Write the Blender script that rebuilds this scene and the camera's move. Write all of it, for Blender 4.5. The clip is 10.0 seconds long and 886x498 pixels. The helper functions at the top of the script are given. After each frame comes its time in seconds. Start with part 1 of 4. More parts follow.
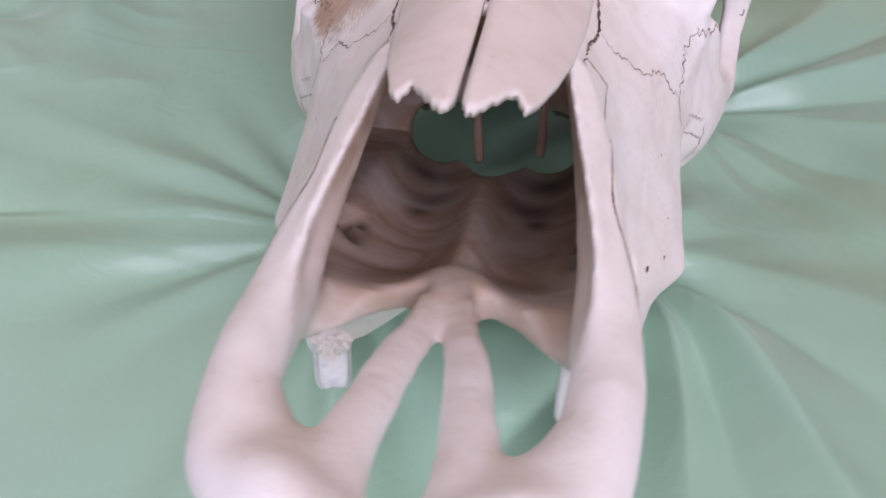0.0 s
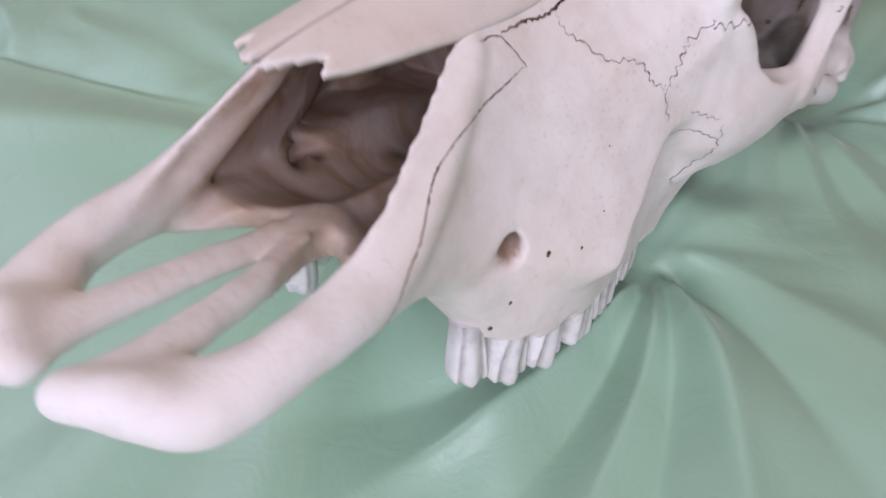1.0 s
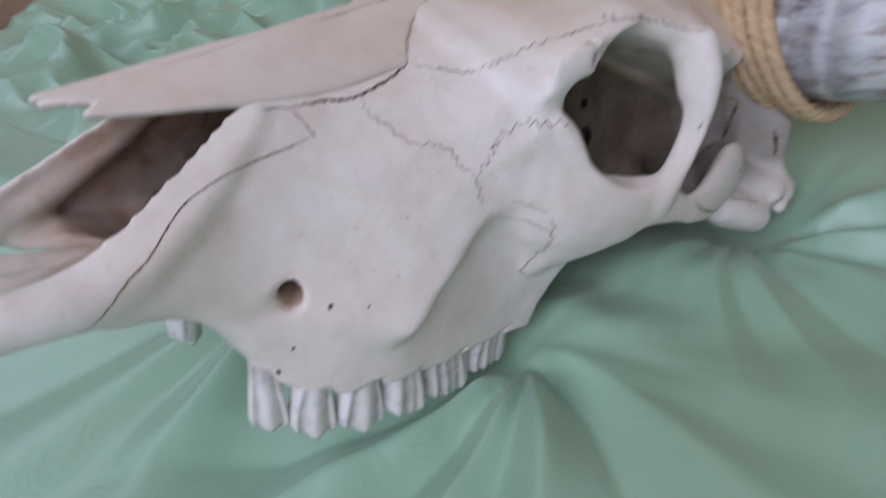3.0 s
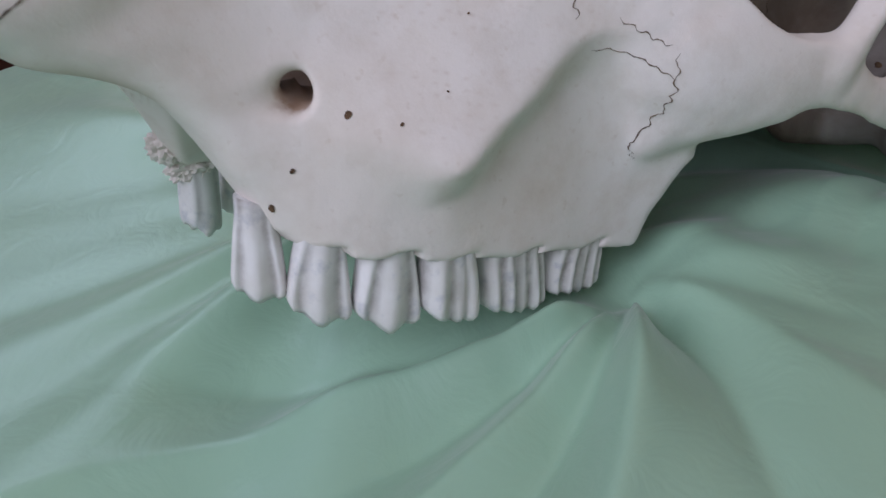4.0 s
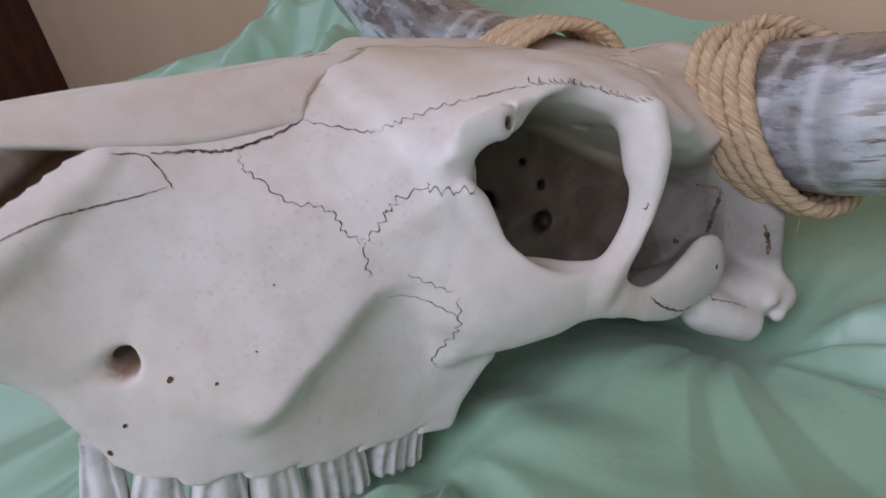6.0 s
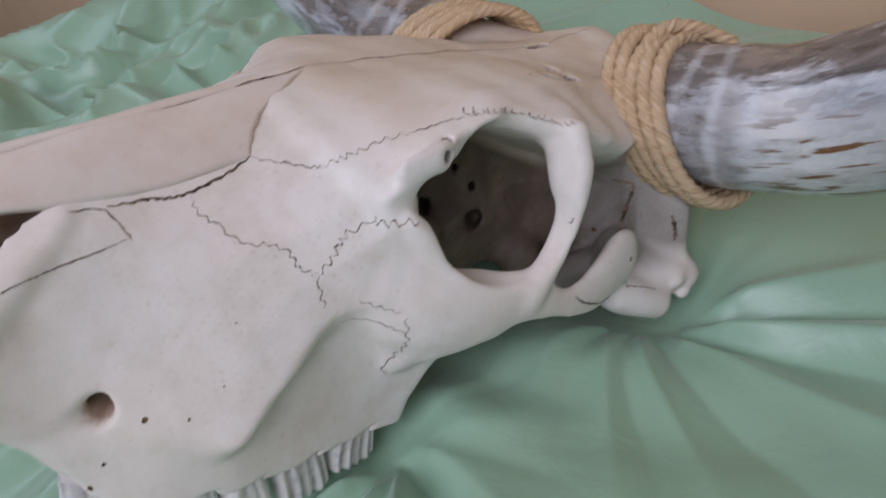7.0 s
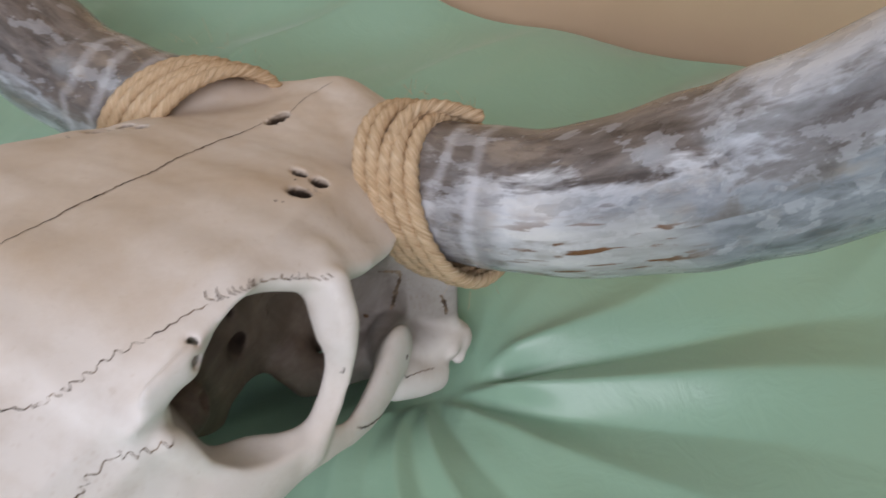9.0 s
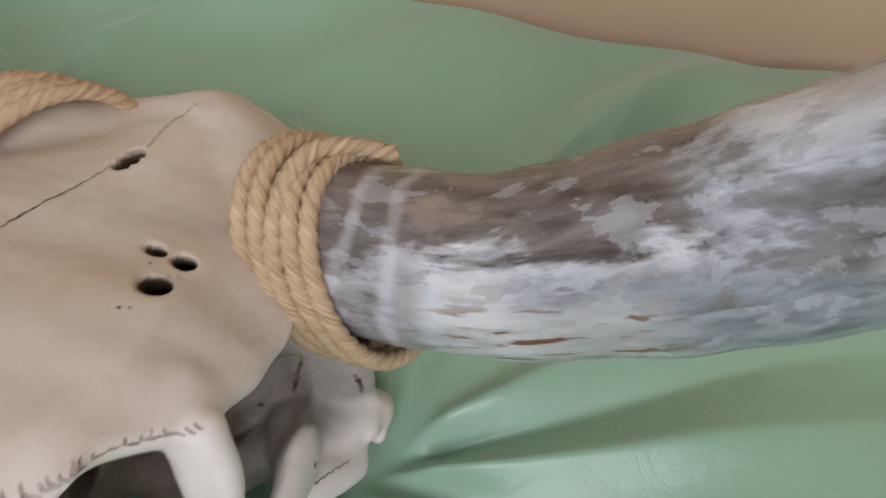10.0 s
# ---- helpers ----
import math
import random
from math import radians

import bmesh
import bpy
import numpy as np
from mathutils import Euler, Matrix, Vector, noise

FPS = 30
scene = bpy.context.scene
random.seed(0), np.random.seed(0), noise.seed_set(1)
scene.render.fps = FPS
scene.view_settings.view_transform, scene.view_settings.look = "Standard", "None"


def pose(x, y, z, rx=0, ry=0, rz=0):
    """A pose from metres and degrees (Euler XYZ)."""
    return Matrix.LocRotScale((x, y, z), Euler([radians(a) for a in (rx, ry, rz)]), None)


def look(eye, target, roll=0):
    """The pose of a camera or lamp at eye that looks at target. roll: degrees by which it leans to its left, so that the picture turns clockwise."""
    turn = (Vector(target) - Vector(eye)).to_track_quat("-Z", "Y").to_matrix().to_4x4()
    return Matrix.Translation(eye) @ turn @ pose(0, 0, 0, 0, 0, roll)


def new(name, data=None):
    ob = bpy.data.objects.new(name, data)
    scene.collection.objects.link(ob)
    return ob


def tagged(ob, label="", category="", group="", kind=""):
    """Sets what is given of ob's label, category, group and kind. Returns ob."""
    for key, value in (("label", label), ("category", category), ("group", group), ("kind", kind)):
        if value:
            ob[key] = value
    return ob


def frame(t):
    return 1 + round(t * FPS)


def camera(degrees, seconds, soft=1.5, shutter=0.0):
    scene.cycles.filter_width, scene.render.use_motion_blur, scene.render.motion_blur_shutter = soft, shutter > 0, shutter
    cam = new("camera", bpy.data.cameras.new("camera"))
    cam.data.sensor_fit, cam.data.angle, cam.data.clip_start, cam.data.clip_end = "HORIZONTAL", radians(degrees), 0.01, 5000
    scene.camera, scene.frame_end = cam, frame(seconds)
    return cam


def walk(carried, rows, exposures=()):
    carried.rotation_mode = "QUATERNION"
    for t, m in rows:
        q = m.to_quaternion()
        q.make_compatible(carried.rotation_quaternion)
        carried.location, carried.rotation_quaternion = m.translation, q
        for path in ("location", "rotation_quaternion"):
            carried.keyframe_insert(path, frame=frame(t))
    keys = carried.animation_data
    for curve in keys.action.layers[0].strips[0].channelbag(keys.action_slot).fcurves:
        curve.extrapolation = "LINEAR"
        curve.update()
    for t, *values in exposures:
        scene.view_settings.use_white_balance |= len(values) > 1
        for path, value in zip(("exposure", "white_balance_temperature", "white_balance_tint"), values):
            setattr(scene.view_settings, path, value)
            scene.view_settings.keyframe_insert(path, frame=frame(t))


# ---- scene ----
cam = camera(62.38, 10.0, 1.5, 0.5)
EXPOSURES = [(0.0, 0.62, 6300, 27), (1.0, 0.5, 6300, 23), (1.5, 0.44, 6150, 18), (2.0, 0.37, 6000, 17), (2.5, 0.06, 6000, 16), (3.0, 0.12, 6000, 15), (4.5, 0.04, 6050, 16), (5.5, 0.04, 6050, 15), (7.0, 0.09, 6250, 14), (8.0, 0.14, 6450, 12), (9.0, 0.28, 6550, 9), (10.0, 0.31, 6700, 8)]
PATH = [
    (0.0, -0.0000, 0.0000, 0.3200, 40.00, -0.00, 0.00),
    (0.2, 0.0175, 0.0021, 0.3244, 39.67, -0.40, 3.82),
    (0.5, 0.0531, 0.0051, 0.3455, 37.52, 2.17, 10.34),
    (0.8, 0.0988, 0.0066, 0.3428, 37.13, 5.37, 16.47),
    (1.0, 0.1223, 0.0134, 0.3309, 36.69, 6.92, 22.14),
    (1.5, 0.1804, 0.0215, 0.3083, 41.44, 9.82, 29.69),
    (2.0, 0.2308, 0.0448, 0.3324, 47.08, 9.85, 33.62),
    (2.5, 0.2456, 0.0493, 0.3343, 48.15, 8.89, 31.23),
    (3.0, 0.2560, 0.0374, 0.3082, 49.48, 10.12, 33.75),
    (3.2, 0.2526, 0.0272, 0.2685, 52.53, 13.52, 36.22),
    (4.3, 0.2414, 0.0611, 0.1771, 59.09, 10.40, 45.70),
    (4.5, 0.2433, 0.0631, 0.1765, 59.71, 10.72, 44.20),
    (4.8, 0.2658, 0.0784, 0.2017, 59.60, 10.13, 43.39),
    (5.0, 0.2728, 0.0873, 0.2103, 59.70, 9.79, 42.92),
    (5.5, 0.2939, 0.0988, 0.2342, 58.28, 10.74, 40.56),
    (5.7, 0.2966, 0.0992, 0.2448, 59.86, 11.01, 41.19),
    (6.8, 0.2955, 0.0975, 0.2975, 53.92, 9.78, 36.23),
    (7.0, 0.2902, 0.0996, 0.3102, 51.96, 8.81, 33.97),
    (7.5, 0.2753, 0.1086, 0.3479, 50.62, 6.61, 29.56),
    (8.0, 0.2565, 0.1237, 0.3636, 47.00, 6.14, 24.57),
    (8.5, 0.2586, 0.1573, 0.3747, 44.47, 4.39, 19.18),
    (9.0, 0.2641, 0.1877, 0.3746, 42.81, 2.90, 15.84),
    (9.5, 0.2534, 0.2331, 0.3690, 41.34, 0.79, 13.31),
    (10.0, 0.2381, 0.2829, 0.3507, 38.55, -0.75, 9.51),
]
walk(cam, [(t, pose(x, y, z, rx, ry, rz)) for t, x, y, z, rx, ry, rz in PATH], exposures=EXPOSURES)

# ---- daylight: sky through the openings, one soft window lamp, one made-up west fill lamp ----
world = bpy.data.worlds.new("world")
scene.world = world
world.use_nodes = True
wn = world.node_tree.nodes
sky = wn.new("ShaderNodeTexSky")
sky.sky_type = "NISHITA"
sky.sun_disc = False
sky.sun_elevation = radians(38)
sky.sun_rotation = radians(120)
world.node_tree.links.new(sky.outputs[0], wn["Background"].inputs[0])
wn["Background"].inputs[1].default_value = 0.09


def area_lamp(name, eye, target, size_x, size_y, power, colour):
    data = bpy.data.lights.new(name, "AREA")
    data.shape, data.size, data.size_y, data.energy, data.color = "RECTANGLE", size_x, size_y, power, colour
    ob = new(name, data)
    ob.matrix_world = look(eye, target)
    return ob


# fill lamp added in the west to brighten the far sheet and forehead
area_lamp("west_fill_lamp", (-1.78, 0.25, 1.55), (-0.1, 0.6, 0.05), 1.1, 1.0, 7, (0.76, 0.86, 1.0))
area_lamp("window_daylight_behind", (0.40, -1.26, 1.45), (-0.05, 0.4, 0.1), 1.8, 1.1, 29, (0.90, 0.89, 1.0))


# ---- materials ----
def material(name, roughness=0.6, specular=0.4):
    m = bpy.data.materials.new(name)
    m.use_nodes = True
    bsdf = m.node_tree.nodes["Principled BSDF"]
    bsdf.inputs["Roughness"].default_value = roughness
    bsdf.inputs["Specular IOR Level"].default_value = specular
    return m, m.node_tree, bsdf


def node(tree, kind, **values):
    n = tree.nodes.new(kind)
    for key, value in values.items():
        n.inputs[key].default_value = value
    return n


def coords(tree, scale=(1, 1, 1), source="Object"):
    tc = tree.nodes.new("ShaderNodeTexCoord")
    mp = node(tree, "ShaderNodeMapping", Scale=scale)
    tree.links.new(tc.outputs[source], mp.inputs["Vector"])
    return mp.outputs["Vector"]


def noise_tex(tree, vec, scale, detail=5.0, rough=0.55, distortion=0.0):
    n = node(tree, "ShaderNodeTexNoise", Scale=scale, Detail=detail, Roughness=rough, Distortion=distortion)
    tree.links.new(vec, n.inputs["Vector"])
    return n.outputs["Fac"]


def ramp(tree, fac, stops):
    r = tree.nodes.new("ShaderNodeValToRGB")
    els = r.color_ramp.elements
    while len(els) < len(stops):
        els.new(0.5)
    for e, (pos, col) in zip(els, stops):
        e.position = pos
        e.color = (*col, 1) if len(col) == 3 else col
    tree.links.new(fac, r.inputs["Fac"])
    return r.outputs["Color"]


def mix(tree, fac, a, b, blend="MIX"):
    m = tree.nodes.new("ShaderNodeMix")
    m.data_type, m.blend_type = "RGBA", blend
    for socket, value in ((m.inputs[0], fac), (m.inputs[6], a), (m.inputs[7], b)):
        if isinstance(value, (int, float)):
            socket.default_value = value
        elif isinstance(value, tuple):
            socket.default_value = (*value, 1)
        else:
            tree.links.new(value, socket)
    return m.outputs[2]


def bump(tree, bsdf, height, strength, distance=0.001, after=None):
    b = node(tree, "ShaderNodeBump", Strength=strength, Distance=distance)
    tree.links.new(height, b.inputs["Height"])
    if after is not None:
        tree.links.new(after, b.inputs["Normal"])
    tree.links.new(b.outputs["Normal"], bsdf.inputs["Normal"])
    return b.outputs["Normal"]


def bone_material(name, light, tan, stain, amount=0.5, lining_and_shade=False):
    m, t, b = material(name, 0.62, 0.3)
    v = coords(t)
    broad = ramp(t, noise_tex(t, v, 9, 3), [(0.35, (0, 0, 0)), (0.72, (1, 1, 1))])
    fine = ramp(t, noise_tex(t, v, 60, 6, 0.65), [(0.45, (0, 0, 0)), (0.8, (1, 1, 1))])
    speck = ramp(t, noise_tex(t, v, 260, 2, 0.5), [(0.66, (0, 0, 0)), (0.76, (1, 1, 1))])
    c = mix(t, broad, light, tan)
    sc = t.nodes.new("ShaderNodeMath")
    sc.operation = "MULTIPLY"
    sc.inputs[1].default_value = amount
    t.links.new(fine, sc.inputs[0])
    c = mix(t, sc.outputs[0], c, stain)
    sp = t.nodes.new("ShaderNodeMath")
    sp.operation = "MULTIPLY"
    sp.inputs[1].default_value = 0.22
    t.links.new(speck, sp.inputs[0])
    c = mix(t, sp.outputs[0], c, stain)
    if lining_and_shade:
        # brown nose lining; in the orbit and bone holes it stands for shade
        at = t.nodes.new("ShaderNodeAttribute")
        at.attribute_name = "lining_and_shade"
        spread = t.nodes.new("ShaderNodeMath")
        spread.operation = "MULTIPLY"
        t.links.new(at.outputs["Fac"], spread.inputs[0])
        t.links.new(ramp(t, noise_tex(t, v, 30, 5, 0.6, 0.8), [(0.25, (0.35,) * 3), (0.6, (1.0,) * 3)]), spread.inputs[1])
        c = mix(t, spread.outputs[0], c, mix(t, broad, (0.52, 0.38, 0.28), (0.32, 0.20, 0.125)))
        # brown of the recesses plus their shade, mixed dark into the bone colour
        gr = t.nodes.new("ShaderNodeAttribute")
        gr.attribute_name = "brown_shade"
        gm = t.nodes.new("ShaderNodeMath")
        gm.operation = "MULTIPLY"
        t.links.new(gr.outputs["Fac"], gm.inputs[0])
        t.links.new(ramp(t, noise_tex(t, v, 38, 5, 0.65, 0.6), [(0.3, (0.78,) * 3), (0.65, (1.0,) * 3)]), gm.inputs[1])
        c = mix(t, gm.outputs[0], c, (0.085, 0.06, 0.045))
        pa = t.nodes.new("ShaderNodeAttribute")
        pa.attribute_name = "tan_tint"
        pm = t.nodes.new("ShaderNodeMath")
        pm.operation = "MULTIPLY"
        t.links.new(pa.outputs["Fac"], pm.inputs[0])
        t.links.new(ramp(t, noise_tex(t, v, 14, 4, 0.6), [(0.3, (0.25,) * 3), (0.75, (0.95,) * 3)]), pm.inputs[1])
        c = mix(t, pm.outputs[0], c, (0.56, 0.43, 0.30))
    t.links.new(c, b.inputs["Base Color"])
    n1 = bump(t, b, noise_tex(t, v, 75, 8, 0.7), 0.28, 0.0013)
    bump(t, b, noise_tex(t, v, 700, 4, 0.6), 0.10, 0.0004, n1)
    return m


BONE = bone_material("bone", (0.83, 0.80, 0.775), (0.76, 0.69, 0.62), (0.50, 0.40, 0.30), 0.35, True)
BONE_WARM = bone_material("nasal bone", (0.77, 0.715, 0.67), (0.70, 0.61, 0.53), (0.50, 0.38, 0.28), 0.35)
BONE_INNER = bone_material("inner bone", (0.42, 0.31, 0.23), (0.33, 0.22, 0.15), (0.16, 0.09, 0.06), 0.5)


def tooth_material():
    m, t, b = material("tooth", 0.5, 0.35)
    v = coords(t)
    c = ramp(t, noise_tex(t, v, 70, 5), [(0.35, (0.80, 0.79, 0.77)), (0.7, (0.70, 0.68, 0.64))])
    blue = ramp(t, noise_tex(t, v, 120, 4, 0.6), [(0.56, (0, 0, 0)), (0.72, (0.6,) * 3)])
    c = mix(t, blue, c, (0.45, 0.47, 0.52))
    fu = t.nodes.new("ShaderNodeAttribute")
    fu.attribute_name = "furrow"
    fm = t.nodes.new("ShaderNodeMath")
    fm.operation = "MULTIPLY"
    t.links.new(fu.outputs["Fac"], fm.inputs[0])
    t.links.new(ramp(t, noise_tex(t, v, 150, 5, 0.65), [(0.3, (0.25,) * 3), (0.7, (0.95,) * 3)]), fm.inputs[1])
    c = mix(t, fm.outputs[0], c, (0.15, 0.12, 0.10))
    t.links.new(c, b.inputs["Base Color"])
    bump(t, b, noise_tex(t, v, 260, 5, 0.6), 0.15, 0.0006)
    return m


TOOTH = tooth_material()


def crack_material():
    m, t, b = material("crack dirt", 0.9, 0.1)
    c = ramp(t, noise_tex(t, coords(t), 90, 4), [(0.35, (0.05, 0.035, 0.026)), (0.65, (0.33, 0.25, 0.18))])
    t.links.new(c, b.inputs["Base Color"])
    return m


CRACK = crack_material()


def marrow_material():
    m, t, b = material("pit", 0.9, 0.1)
    c = ramp(t, noise_tex(t, coords(t), 200, 4), [(0.3, (0.05, 0.03, 0.02)), (0.7, (0.16, 0.10, 0.06))])
    t.links.new(c, b.inputs["Base Color"])
    return m


PIT = marrow_material()


def calc(t, op, a, b=0.0):
    m = t.nodes.new("ShaderNodeMath")
    m.operation = op
    for socket, value in ((m.inputs[0], a), (m.inputs[1], b)):
        if isinstance(value, (int, float)):
            socket.default_value = value
        else:
            t.links.new(value, socket)
    return m.outputs[0]


def horn_material():
    m, t, b = material("horn", 0.3, 0.5)
    uv = coords(t, (1, 1, 1), "UV")
    split = t.nodes.new("ShaderNodeSeparateXYZ")
    t.links.new(uv, split.inputs[0])
    ux, uy = split.outputs[0], split.outputs[1]

    def stretched(sx, sy, turn=0.0, detail=5, distortion=0.6, rough=0.55):
        mp = node(t, "ShaderNodeMapping", Scale=(sx, sy, 1), Rotation=(0, 0, turn))
        t.links.new(uv, mp.inputs["Vector"])
        return noise_tex(t, mp.outputs["Vector"], 1.0, detail, rough, distortion)

    grey = lambda f, lo, hi: ramp(t, f, [(lo, (0.0,) * 3), (hi, (1.0,) * 3)])
    def around(at, lo, hi):
        return grey(calc(t, "COSINE", calc(t, "MULTIPLY", calc(t, "SUBTRACT", ux, at), 6.283)), lo, hi)

    # long streaks of blue-white and grey, brown along the upper side, slate below towards the tip, cross bands near the root
    big = stretched(7, 2.6, 0.22, 5, 0.5, 0.6)
    small = stretched(34, 7, 0.18, 5, 0.3, 0.6)
    streaky = calc(t, "ADD", big, calc(t, "MULTIPLY", calc(t, "SUBTRACT", small, 0.5), 0.45))
    c = ramp(t, streaky, [(0.30, (0.15, 0.135, 0.13)), (0.42, (0.27, 0.265, 0.27)), (0.48, (0.48, 0.50, 0.54)), (0.58, (0.66, 0.675, 0.705)), (0.74, (0.80, 0.79, 0.77))])
    wave_u = calc(t, "ADD", ux, calc(t, "MULTIPLY", calc(t, "SUBTRACT", streaky, 0.5), 0.45))
    top = grey(calc(t, "COSINE", calc(t, "MULTIPLY", calc(t, "SUBTRACT", wave_u, 0.72), 6.283)), 0.22, 0.5)
    top = calc(t, "MULTIPLY", top, grey(calc(t, "ADD", calc(t, "SUBTRACT", 1.0, uy), calc(t, "MULTIPLY", big, 0.6)), 0.48, 0.58))
    c = mix(t, calc(t, "MULTIPLY", top, 0.93), c, ramp(t, small, [(0.35, (0.07, 0.054, 0.045)), (0.65, (0.22, 0.18, 0.155))]))
    low = calc(t, "MULTIPLY", grey(calc(t, "COSINE", calc(t, "MULTIPLY", calc(t, "SUBTRACT", wave_u, 0.12), 6.283)), 0.35, 0.58), grey(calc(t, "ADD", uy, calc(t, "MULTIPLY", big, 0.3)), 0.56, 0.66))
    c = mix(t, calc(t, "MULTIPLY", low, 0.8), c, ramp(t, small, [(0.35, (0.10, 0.115, 0.13)), (0.68, (0.30, 0.33, 0.37))]))
    ringed = calc(t, "ADD", calc(t, "MULTIPLY", uy, 75.0), calc(t, "MULTIPLY", stretched(6, 3.5, 0.2, 5, 0.6, 0.6), 8.0))
    root = grey(calc(t, "SUBTRACT", 1.0, uy), 0.70, 0.74)
    c = mix(t, calc(t, "MULTIPLY", root, 0.5), c, ramp(t, calc(t, "SINE", ringed), [(0.0, (0.17, 0.145, 0.13)), (0.45, (0.27, 0.245, 0.23)), (0.98, (0.52, 0.51, 0.52))]))
    flake = grey(stretched(17, 8, 0.4, 4, 0.15, 0.6), 0.555, 0.575)
    c = mix(t, calc(t, "MULTIPLY", flake, 0.3), c, (0.62, 0.64, 0.68))
    dusk = grey(stretched(23, 9, -0.2, 4, 0.15, 0.6), 0.58, 0.60)
    c = mix(t, calc(t, "MULTIPLY", dusk, 0.3), c, (0.20, 0.185, 0.18))
    tan_f = grey(stretched(11, 5, 0.2, 5, 0.2), 0.58, 0.68)
    c = mix(t, calc(t, "MULTIPLY", tan_f, 0.4), c, (0.46, 0.38, 0.30))
    under = calc(t, "MULTIPLY", grey(calc(t, "COSINE", calc(t, "MULTIPLY", calc(t, "SUBTRACT", ux, 0.10), 6.283)), 0.55, 0.8),
                 calc(t, "MULTIPLY", grey(uy, 0.26, 0.34), grey(calc(t, "SUBTRACT", 1.0, uy), 0.30, 0.40)))
    c = mix(t, calc(t, "MULTIPLY", under, 0.35), c, (0.74, 0.71, 0.65))
    brown = calc(t, "MULTIPLY", grey(stretched(52, 7, 0.0, 3, 0.3), 0.57, 0.61), under)
    c = mix(t, brown, c, (0.17, 0.075, 0.03))
    t.links.new(c, b.inputs["Base Color"])
    rough = ramp(t, stretched(20, 9), [(0.3, (0.20,) * 3), (0.8, (0.42,) * 3)])
    t.links.new(rough, b.inputs["Roughness"])
    b.inputs["Coat Weight"].default_value = 0.35
    b.inputs["Coat Roughness"].default_value = 0.14
    bump(t, b, stretched(70, 8, 0.1), 0.12, 0.001)
    return m


HORN = horn_material()


def rope_material():
    m, t, b = material("sisal rope", 0.85, 0.2)
    uv = coords(t, (1, 1, 1), "UV")
    split = t.nodes.new("ShaderNodeSeparateXYZ")
    t.links.new(uv, split.inputs[0])
    # fibres run along the twisted strands
    lay = t.nodes.new("ShaderNodeCombineXYZ")
    t.links.new(calc(t, "MULTIPLY", calc(t, "ADD", split.outputs[0], calc(t, "MULTIPLY", split.outputs[1], 9.15)), 26.0), lay.inputs[0])
    t.links.new(calc(t, "MULTIPLY", split.outputs[1], 14.0), lay.inputs[1])
    f = noise_tex(t, lay.outputs[0], 1.0, 5, 0.7)
    c = ramp(t, f, [(0.30, (0.26, 0.15, 0.075)), (0.48, (0.60, 0.425, 0.255)), (0.70, (0.86, 0.715, 0.52))])
    t.links.new(c, b.inputs["Base Color"])
    bump(t, b, f, 0.6, 0.0012)
    return m


ROPE = rope_material()


def sheet_material():
    m, t, b = material("mint sheet", 0.31, 0.5)
    v = coords(t)
    c = ramp(t, noise_tex(t, v, 5, 4), [(0.3, (0.30, 0.475, 0.33)), (0.7, (0.318, 0.50, 0.378))])
    t.links.new(c, b.inputs["Base Color"])
    b.inputs["Sheen Weight"].default_value = 0.25
    b.inputs["Sheen Roughness"].default_value = 0.4
    n1 = bump(t, b, noise_tex(t, v, 34, 5, 0.55, 0.8), 0.26, 0.004)
    wave = node(t, "ShaderNodeTexWave", Scale=900, Distortion=0.4)
    t.links.new(v, wave.inputs["Vector"])
    bump(t, b, wave.outputs["Fac"], 0.05, 0.0003, n1)
    return m


SHEET = sheet_material()


def plain_material(name, a, bcol, scale, rough, grain=(1, 1, 1)):
    m, t, b = material(name, rough, 0.3)
    v = coords(t, grain)
    f = noise_tex(t, v, scale, 6)
    c = ramp(t, f, [(0.3, a), (0.7, bcol)])
    t.links.new(c, b.inputs["Base Color"])
    bump(t, b, f, 0.15, 0.002)
    return m


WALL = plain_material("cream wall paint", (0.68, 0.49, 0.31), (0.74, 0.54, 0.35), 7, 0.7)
# grey of the unseen ceiling, chosen for how much light it bounces
CEILING = plain_material("unseen ceiling bounce grey", (0.64, 0.62, 0.60), (0.70, 0.68, 0.66), 6, 0.8)
# colour of the unseen walls, set dark to weaken bounced fill
WALL_DIM = plain_material("unseen wall darkened against bounce", (0.25, 0.22, 0.20), (0.30, 0.27, 0.25), 7, 0.7)
DARKWOOD = plain_material("dark red wood", (0.035, 0.012, 0.008), (0.075, 0.026, 0.016), 6, 0.4, (1, 8, 1))
GLASSFRAME = plain_material("white window paint", (0.74, 0.74, 0.74), (0.8, 0.8, 0.8), 10, 0.4)


# ---- mesh helpers ----
def part(name, bm, mat, parent=None, label="", smooth=True):
    me = bpy.data.meshes.new(name)
    bm.normal_update()
    bm.to_mesh(me)
    bm.free()
    return mesh_part(name, me, mat, parent, label, smooth)


def mesh_part(name, me, mat, parent=None, label="", smooth=True):
    me.materials.append(mat)
    if smooth:
        me.shade_smooth()
    ob = new(name, me)
    if parent is not None:
        ob.parent = parent
    if label:
        tagged(ob, label)
    return ob


def box_bm(x0, y0, z0, x1, y1, z1, bevel=0.0):
    bm = bmesh.new()
    bmesh.ops.create_cube(bm, size=1)
    for v in bm.verts:
        v.co = ((x0 + x1) / 2 + v.co.x * (x1 - x0), (y0 + y1) / 2 + v.co.y * (y1 - y0), (z0 + z1) / 2 + v.co.z * (z1 - z0))
    if bevel:
        bmesh.ops.bevel(bm, geom=bm.edges, offset=bevel, segments=2, affect="EDGES")
    return bm


